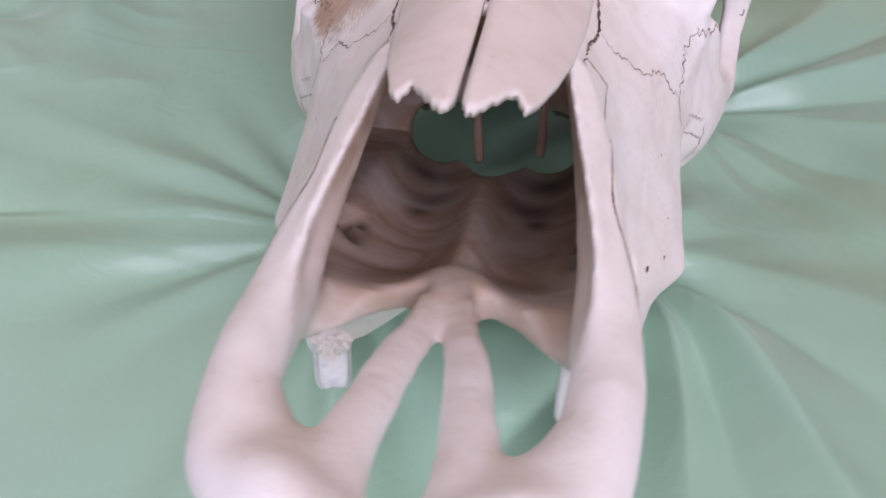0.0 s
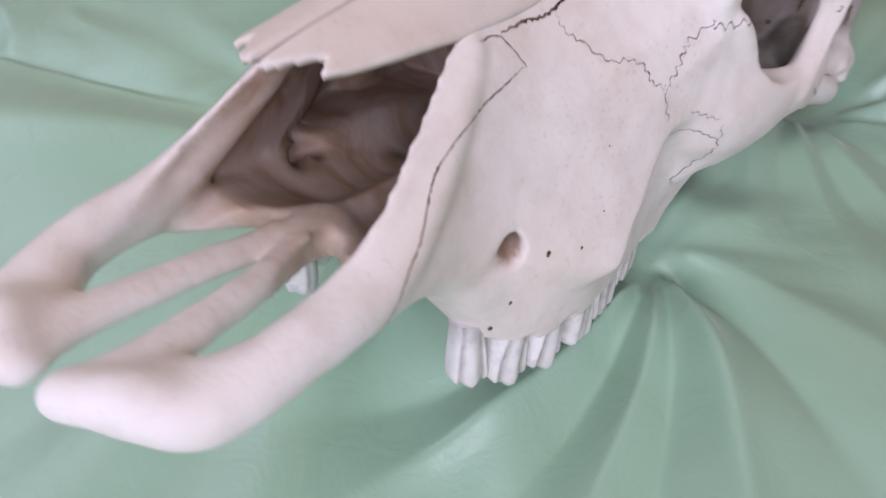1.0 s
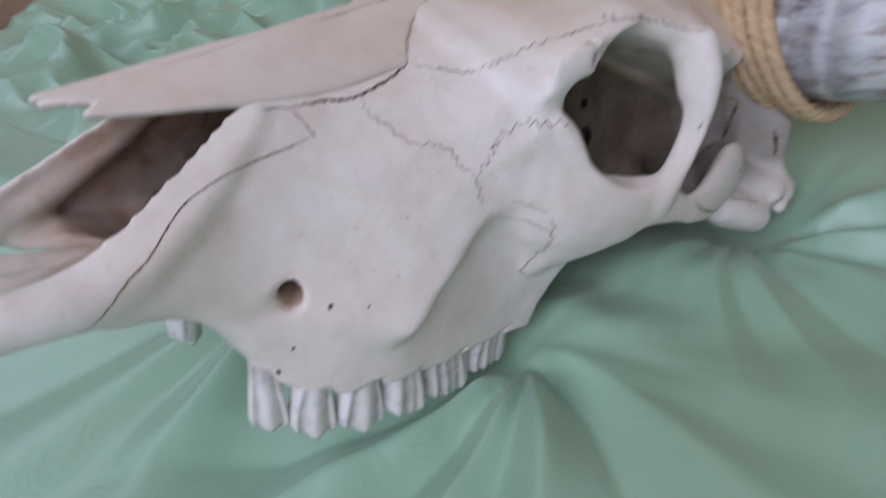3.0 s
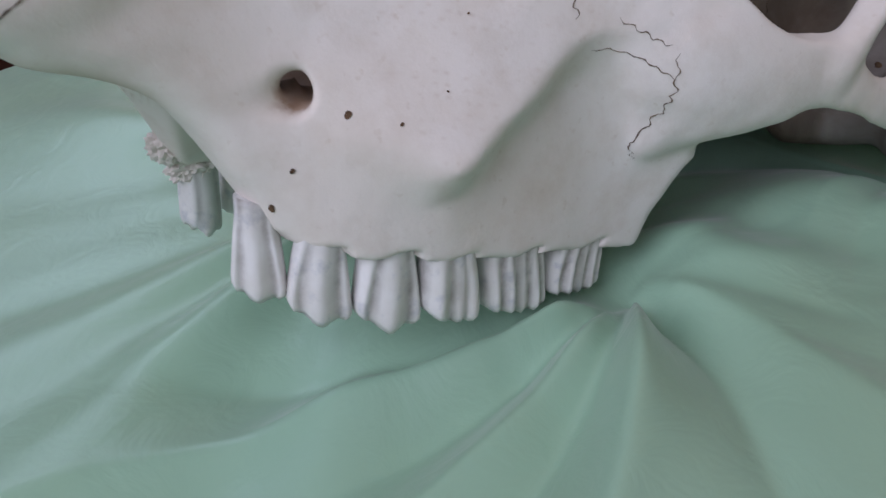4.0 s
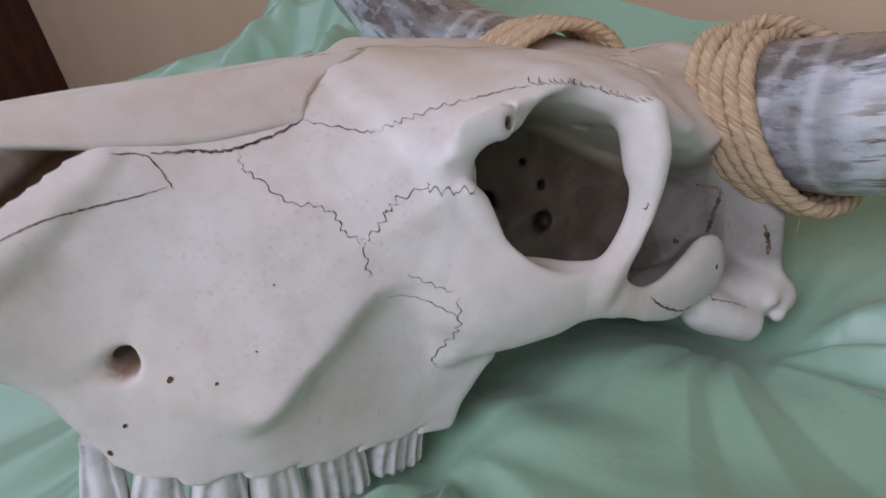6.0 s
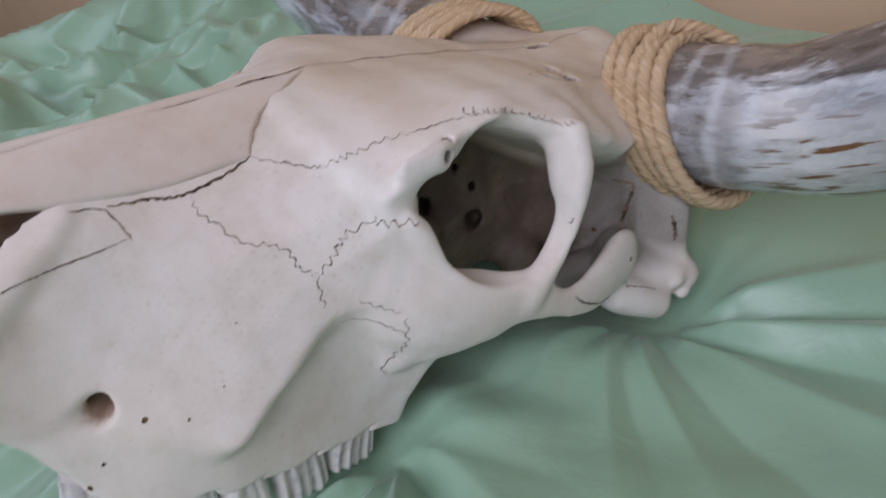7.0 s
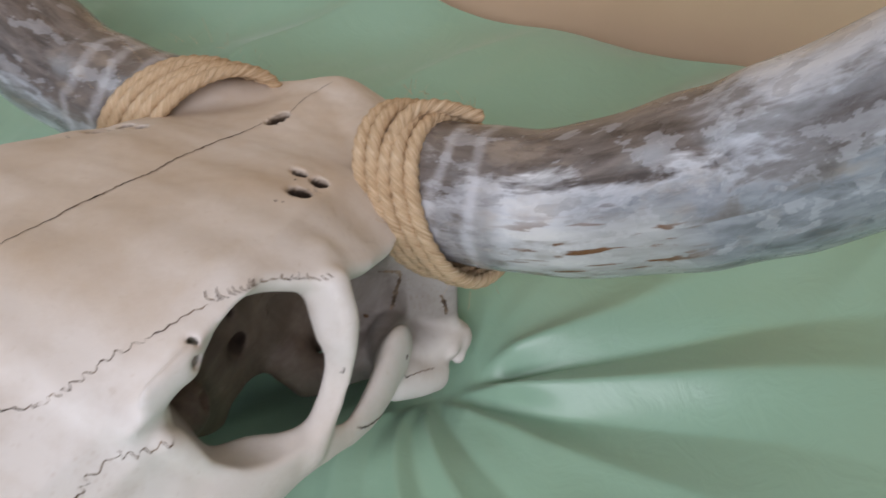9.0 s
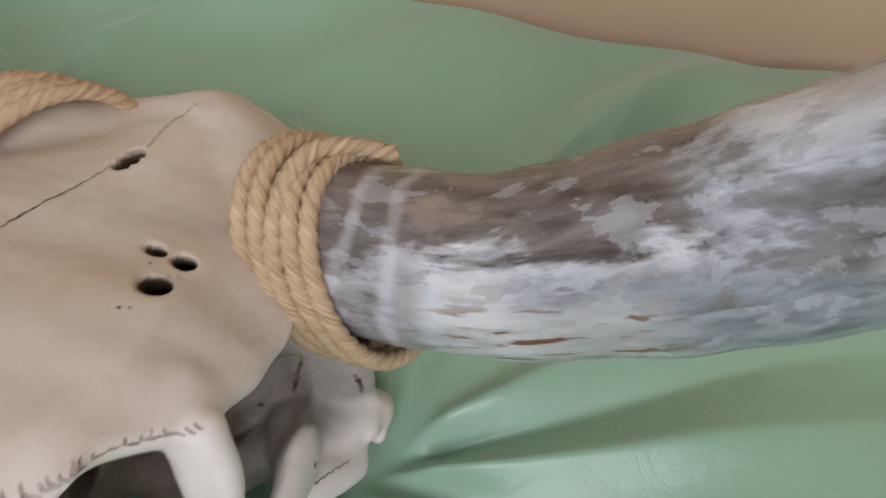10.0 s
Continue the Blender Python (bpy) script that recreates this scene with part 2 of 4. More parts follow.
def smooth_path(points, count):
    """Catmull-Rom through the points, resampled at even parameter steps."""
    p = np.array([points[0], *points, points[-1]], float)
    n = len(points) - 1
    out = []
    for s in np.linspace(0, n, count):
        i = min(int(s), n - 1)
        u = s - i
        a, b, c, d = p[i], p[i + 1], p[i + 2], p[i + 3]
        out.append(0.5 * (2 * b + (c - a) * u + (2 * a - 5 * b + 4 * c - d) * u * u + (3 * b - a - 3 * c + d) * u ** 3))
    return np.array(out)


def tube_bm(path, radius, around=12, lobes=0, twist=0.0, lobe_depth=0.0, closed=False, turn=1.0):
    """A tube along path; radius a number or one for each point; lobes twist along the way like rope strands."""
    bm = bmesh.new()
    uvl = bm.loops.layers.uv.new("UVMap")
    n = len(path)
    rad = np.full(n, radius) if np.isscalar(radius) else np.asarray(radius)
    tang = np.gradient(path, axis=0)
    if closed:
        tang[0] = tang[-1] = path[1] - path[-2]
    tang /= np.linalg.norm(tang, axis=1)[:, None] + 1e-12
    up = np.cross(tang[0], (0.3, 0.2, 0.9))
    up /= np.linalg.norm(up)
    length = np.concatenate([[0], np.cumsum(np.linalg.norm(np.diff(path, axis=0), axis=1))])
    rings = []
    for i in range(n):
        up = up - tang[i] * (up @ tang[i])
        up /= np.linalg.norm(up)
        side = np.cross(tang[i], up)
        ring = []
        for k in range(around):
            a = 2 * math.pi * k / around
            r = rad[i]
            if lobes:
                r *= 1 - lobe_depth * (1 - abs(math.cos(lobes / 2 * (a + twist * length[i]))) ** 0.8)
            ring.append(bm.verts.new(path[i] + r * (math.cos(a) * up + math.sin(a) * side)))
        rings.append(ring)
    for i in range(n - 1):
        for k in range(around):
            k2 = (k + 1) % around
            f = bm.faces.new((rings[i][k], rings[i][k2], rings[i + 1][k2], rings[i + 1][k]))
            uvs = ((k, i), (k + 1, i), (k + 1, i + 1), (k, i + 1))
            for loop, (ku, iu) in zip(f.loops, uvs):
                loop[uvl].uv = (ku / around * turn, length[iu] * 4)
    if not closed:
        bm.faces.new(rings[0][::-1])
        bm.faces.new(rings[-1])
    return bm


# ---- the room that closes the place ----
def wall_box(name, b, mat, label, category="wall"):
    return tagged(part(name, box_bm(*b), mat, None, smooth=False), label, category, kind="structure")


FLOOR_Z = -0.62
wall_box("floor", (-2.0, -1.5, FLOOR_Z - 0.1, 1.5, 1.1, FLOOR_Z), DARKWOOD, "dark reddish brown wooden bedroom floor beside the bed", "floor")
# ceiling out of view, added as a reflector from above
wall_box("ceiling", (-2.0, -1.5, 2.2, 1.5, 1.1, 2.3), CEILING, "unseen pale grey ceiling added to bounce light down", "ceiling")
wall_box("wall_north", (-2.0, 0.858, FLOOR_Z, 1.5, 0.955, 2.2), WALL, "cream painted wall behind the bed")
# east wall is out of view; it closes the room and limits bounce
wall_box("wall_east", (1.4, -1.4, FLOOR_Z, 1.5, 0.854, 2.2), WALL_DIM, "unseen taupe wall beside the bed, kept dark to cut bounced light")


def wall_with_window(name, axis, at, lo, hi, w0, w1, z0, z1, mat, label):
    """A wall in four pieces round an opening, one mesh."""
    bm = bmesh.new()
    for a, b, c, d in ((lo, w0, FLOOR_Z, 2.2), (w1, hi, FLOOR_Z, 2.2), (w0, w1, FLOOR_Z, z0), (w0, w1, z1, 2.2)):
        p = box_bm(at, a, c, at + 0.1, b, d) if axis == "x" else box_bm(a, at, c, b, at + 0.1, d)
        me = bpy.data.meshes.new("tmp")
        p.to_mesh(me)
        p.free()
        bm.from_mesh(me)
        bpy.data.meshes.remove(me)
    return tagged(part(name, bm, mat, None, smooth=False), label, "wall", kind="structure")


# the west opening is made up to go with the fill lamp
wall_with_window("wall_west", "x", -2.0, -1.4, 0.854, -0.45, 0.83, 0.93, 2.17, DARKWOOD, "dark reddish brown wood panelled wall with an added opening for the fill lamp")
wall_with_window("wall_south", "y", -1.5, -2.0, 1.5, -0.55, 1.35, 0.84, 2.08, WALL_DIM, "unseen taupe wall with a window opening, kept dark to cut bounced light")


def window_unit(name, centre, yaw, half=0.64):
    root = tagged(new(name), "unseen white painted window frame with bare glass opening", "window", kind="structure")
    root.matrix_world = pose(*centre, 0, 0, yaw)
    for b in ((-half - 0.06, -0.03, -0.62, -half, 0.03, 0.62), (half, -0.03, -0.62, half + 0.06, 0.03, 0.62), (-half, -0.03, 0.56, half, 0.03, 0.62),
              (-half, -0.03, -0.62, half, 0.03, -0.56), (-0.02, -0.025, -0.56, 0.02, 0.025, 0.56)):
        part("window_frame", box_bm(*b, 0.004), GLASSFRAME, root, smooth=False)


# made-up window at the west fill lamp
window_unit("added_west_window", (-1.95, 0.19, 1.55), 90, 0.58)
window_unit("window_2", (0.40, -1.45, 1.46), 0, 0.89)

# ---- the bed: mattress and a rumpled mint sheet ----
YAW_S, YAW_C, ORIGIN_X = 0.154, 0.988, -0.0178


def to_world(u, v, w):
    """Skull axes (u to the rear, v to its flank, w up) to the world."""
    return u * YAW_S + v * YAW_C + ORIGIN_X, u * YAW_C - v * YAW_S, w


def value_noise(x, y, seed):
    rng = np.random.RandomState(seed)
    tab = rng.rand(64, 64)
    xi, yi = np.floor(x).astype(int), np.floor(y).astype(int)
    fx, fy = x - xi, y - yi
    fx, fy = fx * fx * (3 - 2 * fx), fy * fy * (3 - 2 * fy)
    g = lambda a, b: tab[a % 64, b % 64]
    return (g(xi, yi) * (1 - fx) + g(xi + 1, yi) * fx) * (1 - fy) + (g(xi, yi + 1) * (1 - fx) + g(xi + 1, yi + 1) * fx) * fy - 0.5


def ridged(x, y, seed):
    return 0.5 - np.abs(value_noise(x, y, seed)) * 2


def pleats(x, y, cx, cy, count, amp, reach, start, seed):
    """Folds that radiate from a place where the cloth is pinched."""
    dx, dy = x - cx, y - cy
    r, a = np.hypot(dx, dy), np.arctan2(dy, dx)
    n = value_noise(a * count / 2.2 + 40, r * 3 + 3, seed) + 0.6 * value_noise(a * count / 1.1 + 20, r * 4 + 9, seed + 1)
    k = np.clip((r - start) / 0.06, 0, 1) * np.exp(-(r / reach) ** 2)
    return amp * k * n * 2


def gauss(x, y, cx, cy, sx, sy, amp, turn=0.0):
    c, s = math.cos(turn), math.sin(turn)
    dx, dy = x - cx, y - cy
    return amp * np.exp(-((dx * c + dy * s) / sx) ** 2 - ((-dx * s + dy * c) / sy) ** 2)


def fold(x, y, x0, y0, x1, y1, w0, w1, h):
    """One fold from a pinched place, widening and fading along its way."""
    ln = math.hypot(x1 - x0, y1 - y0)
    dx, dy = (x1 - x0) / ln, (y1 - y0) / ln
    t = ((x - x0) * dx + (y - y0) * dy) / ln
    d = (x - x0) * -dy + (y - y0) * dx + 0.012 * np.sin(t * 3 + x0 * 40)
    w = w0 + (w1 - w0) * np.clip(t, 0, 1.5)
    return h * np.exp(-(np.abs(d) / w) ** 1.4) * np.clip(t / 0.12, 0, 1) * np.clip(1.7 - t, 0, 1)


FOLDS = (
    # drawn tight from the rear teeth
    (0.095, 0.243, 0.016, 0.088, 0.004, 0.016, 0.010), (0.090, 0.235, -0.010, 0.120, 0.005, 0.020, -0.008), (0.095, 0.243, 0.070, 0.080, 0.005, 0.020, -0.007),
    (0.097, 0.243, 0.112, 0.105, 0.004, 0.015, 0.009), (0.097, 0.243, 0.142, 0.110, 0.004, 0.014, -0.007), (0.098, 0.243, 0.182, 0.120, 0.004, 0.017, 0.014),
    (0.100, 0.245, 0.225, 0.165, 0.005, 0.022, -0.010), (0.100, 0.250, 0.250, 0.225, 0.006, 0.030, 0.007),
    # and from the back of the skull
    (0.185, 0.435, 0.400, 0.465, 0.005, 0.022, 0.012), (0.190, 0.445, 0.380, 0.500, 0.005, 0.016, -0.010), (0.190, 0.455, 0.360, 0.545, 0.008, 0.030, 0.010),
    (0.185, 0.430, 0.370, 0.415, 0.005, 0.020, -0.006), (0.182, 0.425, 0.340, 0.370, 0.005, 0.022, 0.007), (0.180, 0.420, 0.280, 0.320, 0.004, 0.015, -0.004),
    (0.176, 0.415, 0.228, 0.320, 0.003, 0.010, 0.0045), (0.172, 0.412, 0.205, 0.315, 0.003, 0.008, -0.0025), (0.170, 0.410, 0.188, 0.310, 0.003, 0.009, 0.0045),
    (0.165, 0.408, 0.165, 0.305, 0.003, 0.009, -0.002), (0.160, 0.400, 0.145, 0.310, 0.004, 0.012, 0.004),
)


def sheet_height(x, y):
    z = 0.004 + 0.0 * x
    z += 0.016 * value_noise(x * 3.1 + 7, y * 3.1 + 5, 3)
    z += pleats(x, y, 0.100, 0.255, 6, 0.004, 0.30, 0.01, 11)
    z += pleats(x, y, 0.185, 0.435, 6, 0.003, 0.26, 0.01, 17)
    for x0, y0, x1, y1, w0, w1, h in FOLDS:
        z += fold(x, y, x0, y0, x1, y1, w0, w1, h)
    z += pleats(x, y, -0.06, 0.28, 6, 0.016, 0.42, 0.02, 23)
    far = np.clip((-x - 0.15) / 0.25, 0, 1) * np.clip((y - 0.25) / 0.2, 0, 1) * np.clip((x + 0.80) / 0.2, 0.3, 1)
    wx, wy = x + 0.12 * value_noise(x * 5, y * 5, 31), y + 0.12 * value_noise(x * 5 + 9, y * 5, 32)
    z += far * (0.045 * ridged(wx * 7 + 3, wy * 6 + 1, 41) + 0.046 * ridged(wx * 13, wy * 11, 42) + 0.026 * ridged(wx * 26, wy * 24, 43) - 0.02)
    z += 0.022 * np.clip((-x - 0.05) / 0.5, 0, 1)
    z += np.clip((y - 0.50) / 0.2, 0, 1) * (0.036 * ridged((x - y * 0.7) * 8, (x + y) * 1.2, 44) + 0.019 * ridged((x - y * 0.6) * 17, (x + y) * 2.5, 45))
    z += gauss(x, y, 0.135, 0.345, 0.045, 0.06, 0.018)
    z += gauss(x, y, 0.105, 0.245, 0.03, 0.03, -0.008)
    z += gauss(x, y, 0.17, 0.43, 0.05, 0.04, -0.022)
    z += gauss(x, y, 0.03, 0.46, 0.12, 0.10, -0.030)
    z += gauss(x, y, -0.04, 0.27, 0.035, 0.05, -0.010)
    z += gauss(x, y, 0.112, 0.285, 0.03, 0.03, 0.012)
    near_wall = np.clip((y - 0.70) / 0.12, 0, 1) ** 1.5
    target = np.interp(x, (-0.4, 0.0, 0.077, 0.14, 0.222, 0.329, 0.41, 0.7), (0.11, 0.036, 0.013, 0.002, -0.011, -0.020, -0.024, -0.040)) + 0.006 * ridged(x * 8 + 3, y * 2, 46) + 0.003 * np.sin(x * 41)
    return z * (1 - near_wall) + target * near_wall


def build_sheet():
    s = np.linspace(-1, 1, 460)
    stretch = lambda q, c, a, b: c + np.where(q < 0, -a, b) * (0.35 * np.abs(q) + 0.65 * np.abs(q) ** 2.6)
    xs, ys = stretch(s, 0.10, 1.0, 1.0), stretch(s, 0.32, 1.35, 0.494)
    x, y = np.meshgrid(xs, ys, indexing="ij")
    z = sheet_height(x, y)
    # the cloth falls over the bed's edge
    edge = -0.72 + 0.03 * np.sin(y * 9) + 0.05 * value_noise(y * 12, y * 0 + 3, 51)
    over = np.clip(edge - x, 0, None)
    z = z - 4.5 * over ** 1.0 * np.clip(over / 0.02, 0, 1)
    n = len(s)
    idx = np.arange(n * n).reshape(n, n)
    quads = np.stack([idx[:-1, :-1], idx[1:, :-1], idx[1:, 1:], idx[:-1, 1:]], -1).reshape(-1, 4)
    me = bpy.data.meshes.new("bed_sheet")
    me.from_pydata(np.stack([x, y, z], -1).reshape(-1, 3).tolist(), [], quads.tolist())
    ob = mesh_part("bed_sheet", me, SHEET)
    return tagged(ob, "rumpled pale mint green satin bed sheet over the mattress", "bed sheet")


build_sheet()
bed = tagged(new("bed"), "bed with a dark wooden base and cream mattress under the sheet", "bed")
part("mattress", box_bm(-0.69, -1.0, -0.36, 1.05, 0.80, -0.075, 0.03), plain_material("mattress ticking", (0.6, 0.58, 0.54), (0.68, 0.66, 0.62), 12, 0.9), bed)
part("bed_frame", box_bm(-0.67, -0.98, FLOOR_Z, 1.03, 0.79, -0.362, 0.01), DARKWOOD, bed)

# ---- the skull, modelled as a distance field in its own axes ----
H = 0.0015
LO, HI = np.array((0.026, -0.150, -0.035)), np.array((0.600, 0.150, 0.225))
NU, NV, NW = int((HI[0] - LO[0]) / H), int(HI[1] / H), int((HI[2] - LO[2]) / H)
GU = (LO[0] + H * np.arange(NU)).astype(np.float32)
GV = (H * (np.arange(NV) + 0.5)).astype(np.float32)
GW = (LO[2] + H * np.arange(NW)).astype(np.float32)
FIELD = np.full((NU, NV, NW), 0.03, np.float32)
HULL = np.full((NU, NV, NW), 0.03, np.float32)
BRAIN = HULL.copy()


def smin(a, b, k):
    h = np.clip(0.5 + 0.5 * (b - a) / k, 0, 1)
    return b + (a - b) * h - k * h * (1 - h)


def smax(a, b, k):
    return -smin(-a, -b, k)


def sub_box(lo, hi):
    sl = []
    for g, a, b in zip((GU, GV, GW), lo, hi):
        i, j = np.searchsorted(g, a), np.searchsorted(g, b)
        sl.append(slice(max(0, i), max(i, j)))
    return tuple(sl)


def mesh_at(sl):
    return GU[sl[0]][:, None, None], GV[sl[1]][None, :, None], GW[sl[2]][None, None, :]


def d_capsule(p, a, b, ra, rb, flat=(1, 1, 1)):
    ax = [(p[i] - a[i]) / flat[i] for i in range(3)]
    ba = [(b[i] - a[i]) / flat[i] for i in range(3)]
    t = np.clip((ax[0] * ba[0] + ax[1] * ba[1] + ax[2] * ba[2]) / (sum(c * c for c in ba) + 1e-12), 0, 1)
    return np.sqrt(sum((ax[i] - ba[i] * t) ** 2 for i in range(3))) - (ra + (rb - ra) * t)


def d_ellipsoid(p, c, r):
    q = [(p[i] - c[i]) / r[i] for i in range(3)]
    k0 = np.sqrt(q[0] ** 2 + q[1] ** 2 + q[2] ** 2)
    k1 = np.sqrt((q[0] / r[0]) ** 2 + (q[1] / r[1]) ** 2 + (q[2] / r[2]) ** 2) + 1e-9
    return k0 * (k0 - 1) / k1


def blend(d_func, lo, hi, k, cut=False):
    sl = sub_box(np.array(lo) / 1000 - k - 0.006, np.array(hi) / 1000 + k + 0.006)
    d = d_func(mesh_at(sl)).astype(np.float32)
    FIELD[sl] = smax(FIELD[sl], -d, k) if cut else smin(FIELD[sl], d, k)


def bar(points, k=4, cut=False, flat=(1, 1, 1)):
    """A chain of tapered capsules; points in millimetres: u, v, w, radius."""
    if len(points) > 2:
        points = smooth_path(points, 9 * (len(points) - 1) + 1).tolist()
    q = np.array(points, float)
    r = q[:, 3].max() * max(flat)
    chain = [([x / 1000 for x in a], [x / 1000 for x in e]) for a, e in zip(points[:-1], points[1:])]

    def dist(p):
        d = None
        for a, e in chain:
            n = d_capsule(p, a[:3], e[:3], a[3], e[3], flat)
            d = n if d is None else smin(d, n, 0.0008)
        return d * min(flat)

    blend(dist, q[:, :3].min(0) - r, q[:, :3].max(0) + r, k / 1000, cut)


def lump(c, r, k=4, cut=False):
    C, R = [x / 1000 for x in c], [x / 1000 for x in r]
    blend(lambda p: d_ellipsoid(p, C, R), [c[i] - r[i] for i in range(3)], [c[i] + r[i] for i in range(3)], k / 1000, cut)


def d_loft(stations, sl, grow=0.0):
    """Distance to a solid lofted through half cross-sections: {u: ((v, w), ...)} from the top of the midline to its foot, in millimetres."""
    us = np.array(sorted(stations), float) / 1000
    secs = np.array([stations[k] for k in sorted(stations)], float) / 1000
    gu, gv, gw = GU[sl[0]], GV[sl[1]][:, None], GW[sl[2]][None, :]
    out = np.empty((len(gu), gv.shape[0], gw.shape[1]), np.float32)
    for i, u in enumerate(gu):
        j = int(np.clip(np.searchsorted(us, u) - 1, 0, len(us) - 2))
        f = np.clip((u - us[j]) / (us[j + 1] - us[j]), 0, 1)
        f = f * f * (3 - 2 * f) * 0.5 + f * 0.5
        poly = secs[j] * (1 - f) + secs[j + 1] * f
        best, inside = np.full(out.shape[1:], 1e9, np.float32), np.zeros(out.shape[1:], bool)
        for (v0, w0), (v1, w1) in zip(poly[:-1], poly[1:]):
            ev, ew = v1 - v0, w1 - w0
            t = np.clip(((gv - v0) * ev + (gw - w0) * ew) / (ev * ev + ew * ew + 1e-12), 0, 1)
            best = np.minimum(best, (gv - v0 - ev * t) ** 2 + (gw - w0 - ew * t) ** 2)
            inside ^= ((w0 > gw) != (w1 > gw)) & (gv < v0 + (gw - w0) / (w1 - w0 + 1e-12) * ev)
        d = np.sqrt(best)
        d[inside] *= -1
        out[i] = np.maximum(d, max(us[0] - u, u - us[-1]))
    half = 5
    pad = np.concatenate([out[:1]] * half + [out] + [out[-1:]] * half)
    acc = np.cumsum(np.concatenate([np.zeros_like(pad[:1]), pad]), 0, dtype=np.float64)
    return ((acc[2 * half + 1:] - acc[:-2 * half - 1]) / (2 * half + 1)).astype(np.float32) - grow


# half cross-sections: crest, nasal shoulder, upper cheek, cheek, lower cheek, facial ridge, under the ridge, gum, inner gum, palate
FACE = {
    88: ((0, 172), (36, 173), (42, 172), (45, 170), (46, 168), (46, 166), (45, 164), (40, 163), (36, 164), (0, 168)),
    108: ((0, 184), (34, 176), (42, 172), (48, 165), (49, 160), (49, 156), (48, 154), (42, 150), (26, 151), (0, 155)),
    128: ((0, 198), (30, 182), (41, 174), (48, 163), (49, 154), (49, 148), (49, 144), (44, 139), (28, 140), (0, 141)),
    138: ((0, 199), (29, 184), (40, 175), (47, 161), (49, 149), (50, 138), (50, 130), (46, 126), (31, 128), (0, 137)),
    144: ((0, 200), (29, 185), (39, 176), (46, 160), (49, 145), (50, 130), (51, 112), (47, 81), (34, 84), (0, 134)),
    160: ((0, 198), (27, 186), (37, 178), (44, 160), (50, 138), (57, 112), (61, 95), (66, 71), (46, 74), (0, 126)),
    178: ((0, 196), (28, 187), (37, 178), (44, 162), (54, 134), (70, 104), (71, 88), (72, 63), (50, 65), (0, 118)),
    196: ((0, 198), (29, 185), (38, 173), (47, 154), (64, 122), (87, 88), (77, 76), (76, 54), (55, 55), (0, 110)),
    225: ((0, 193), (32, 175), (42, 164), (58, 146), (72, 122), (84, 98), (74, 86), (77, 41), (57, 41), (0, 94)),
    257: ((0, 187), (33, 170), (46, 162), (66, 144), (76, 128), (82, 111), (75, 97), (76, 27), (56, 26), (0, 78)),
    270: ((0, 184.5), (34, 169), (50, 160), (71, 145), (81, 130), (87, 108), (81, 87), (77, 20), (54, 20), (0, 72)),
    280: ((0, 182.5), (35, 169), (53, 160), (73, 147), (84, 132), (90, 108), (85, 83), (79, 19), (55, 20), (0, 70)),
    290: ((0, 180.5), (35, 169), (56, 160), (76, 148), (88, 135), (94, 108), (89, 78), (84, 35), (58, 38), (0, 68)),
    303: ((0, 178), (38, 169), (60, 160), (80, 150), (92, 140), (97, 114), (95, 83), (92, 50), (62, 54), (0, 66)),
}
# frontal bone, orbit roof and braincase: crest, brow, rim top, rim, rim foot, orbit wall, temple, floor
ROOF = {
    290: ((0, 180.5), (40, 169), (66, 159), (88, 148), (86, 130), (52, 124), (46, 90), (0, 72)),
    328: ((0, 175), (42, 170), (72, 164), (91, 158), (88, 144), (40, 132), (36, 82), (0, 66)),
    360: ((0, 164), (42, 165), (78, 164), (95, 158), (87, 149), (38, 132), (44, 48), (0, 40)),
    390: ((0, 154), (42, 156), (84, 153), (115, 138), (106, 129), (42, 118), (50, 32), (0, 24)),
    420: ((0, 143), (42, 147), (78, 141), (113, 117), (103, 104), (52, 94), (60, 14), (0, 6)),
    447: ((0, 132), (42, 134), (74, 127), (106, 96), (97, 86), (76, 66), (90, 14), (0, 0)),
    458: ((0, 128), (42, 130), (74, 123), (102, 95), (95, 84), (100, 54), (108, 8), (0, -6)),
    468: ((0, 124), (42, 124), (74, 118), (98, 94), (98, 80), (126, 50), (126, -4), (0, -10)),
    478: ((0, 120), (42, 118), (74, 113), (94, 92), (98, 78), (130, 46), (128, -6), (0, -12)),
    492: ((0, 116), (42, 112), (74, 108), (90, 90), (92, 76), (106, 44), (100, -4), (0, -12)),
    520: ((0, 110), (40, 102), (70, 98), (84, 86), (86, 70), (90, 48), (88, 0), (0, -14)),
    560: ((0, 102), (34, 92), (58, 82), (70, 68), (72, 58), (70, 40), (62, 10), (0, 2)),
    590: ((0, 84), (22, 76), (36, 64), (44, 54), (44, 50), (42, 42), (36, 28), (0, 24)),
}


def rounded(sections):
    """One more point between crest and shoulder, so that the back of the nose is arched."""
    return {u: (s[0], (s[1][0] / 2, s[0][1] - (0.3 if u < 340 else 0.5) * (s[0][1] - s[1][1])), *s[1:]) for u, s in sections.items()}


FACE, ROOF = rounded(FACE), rounded(ROOF)


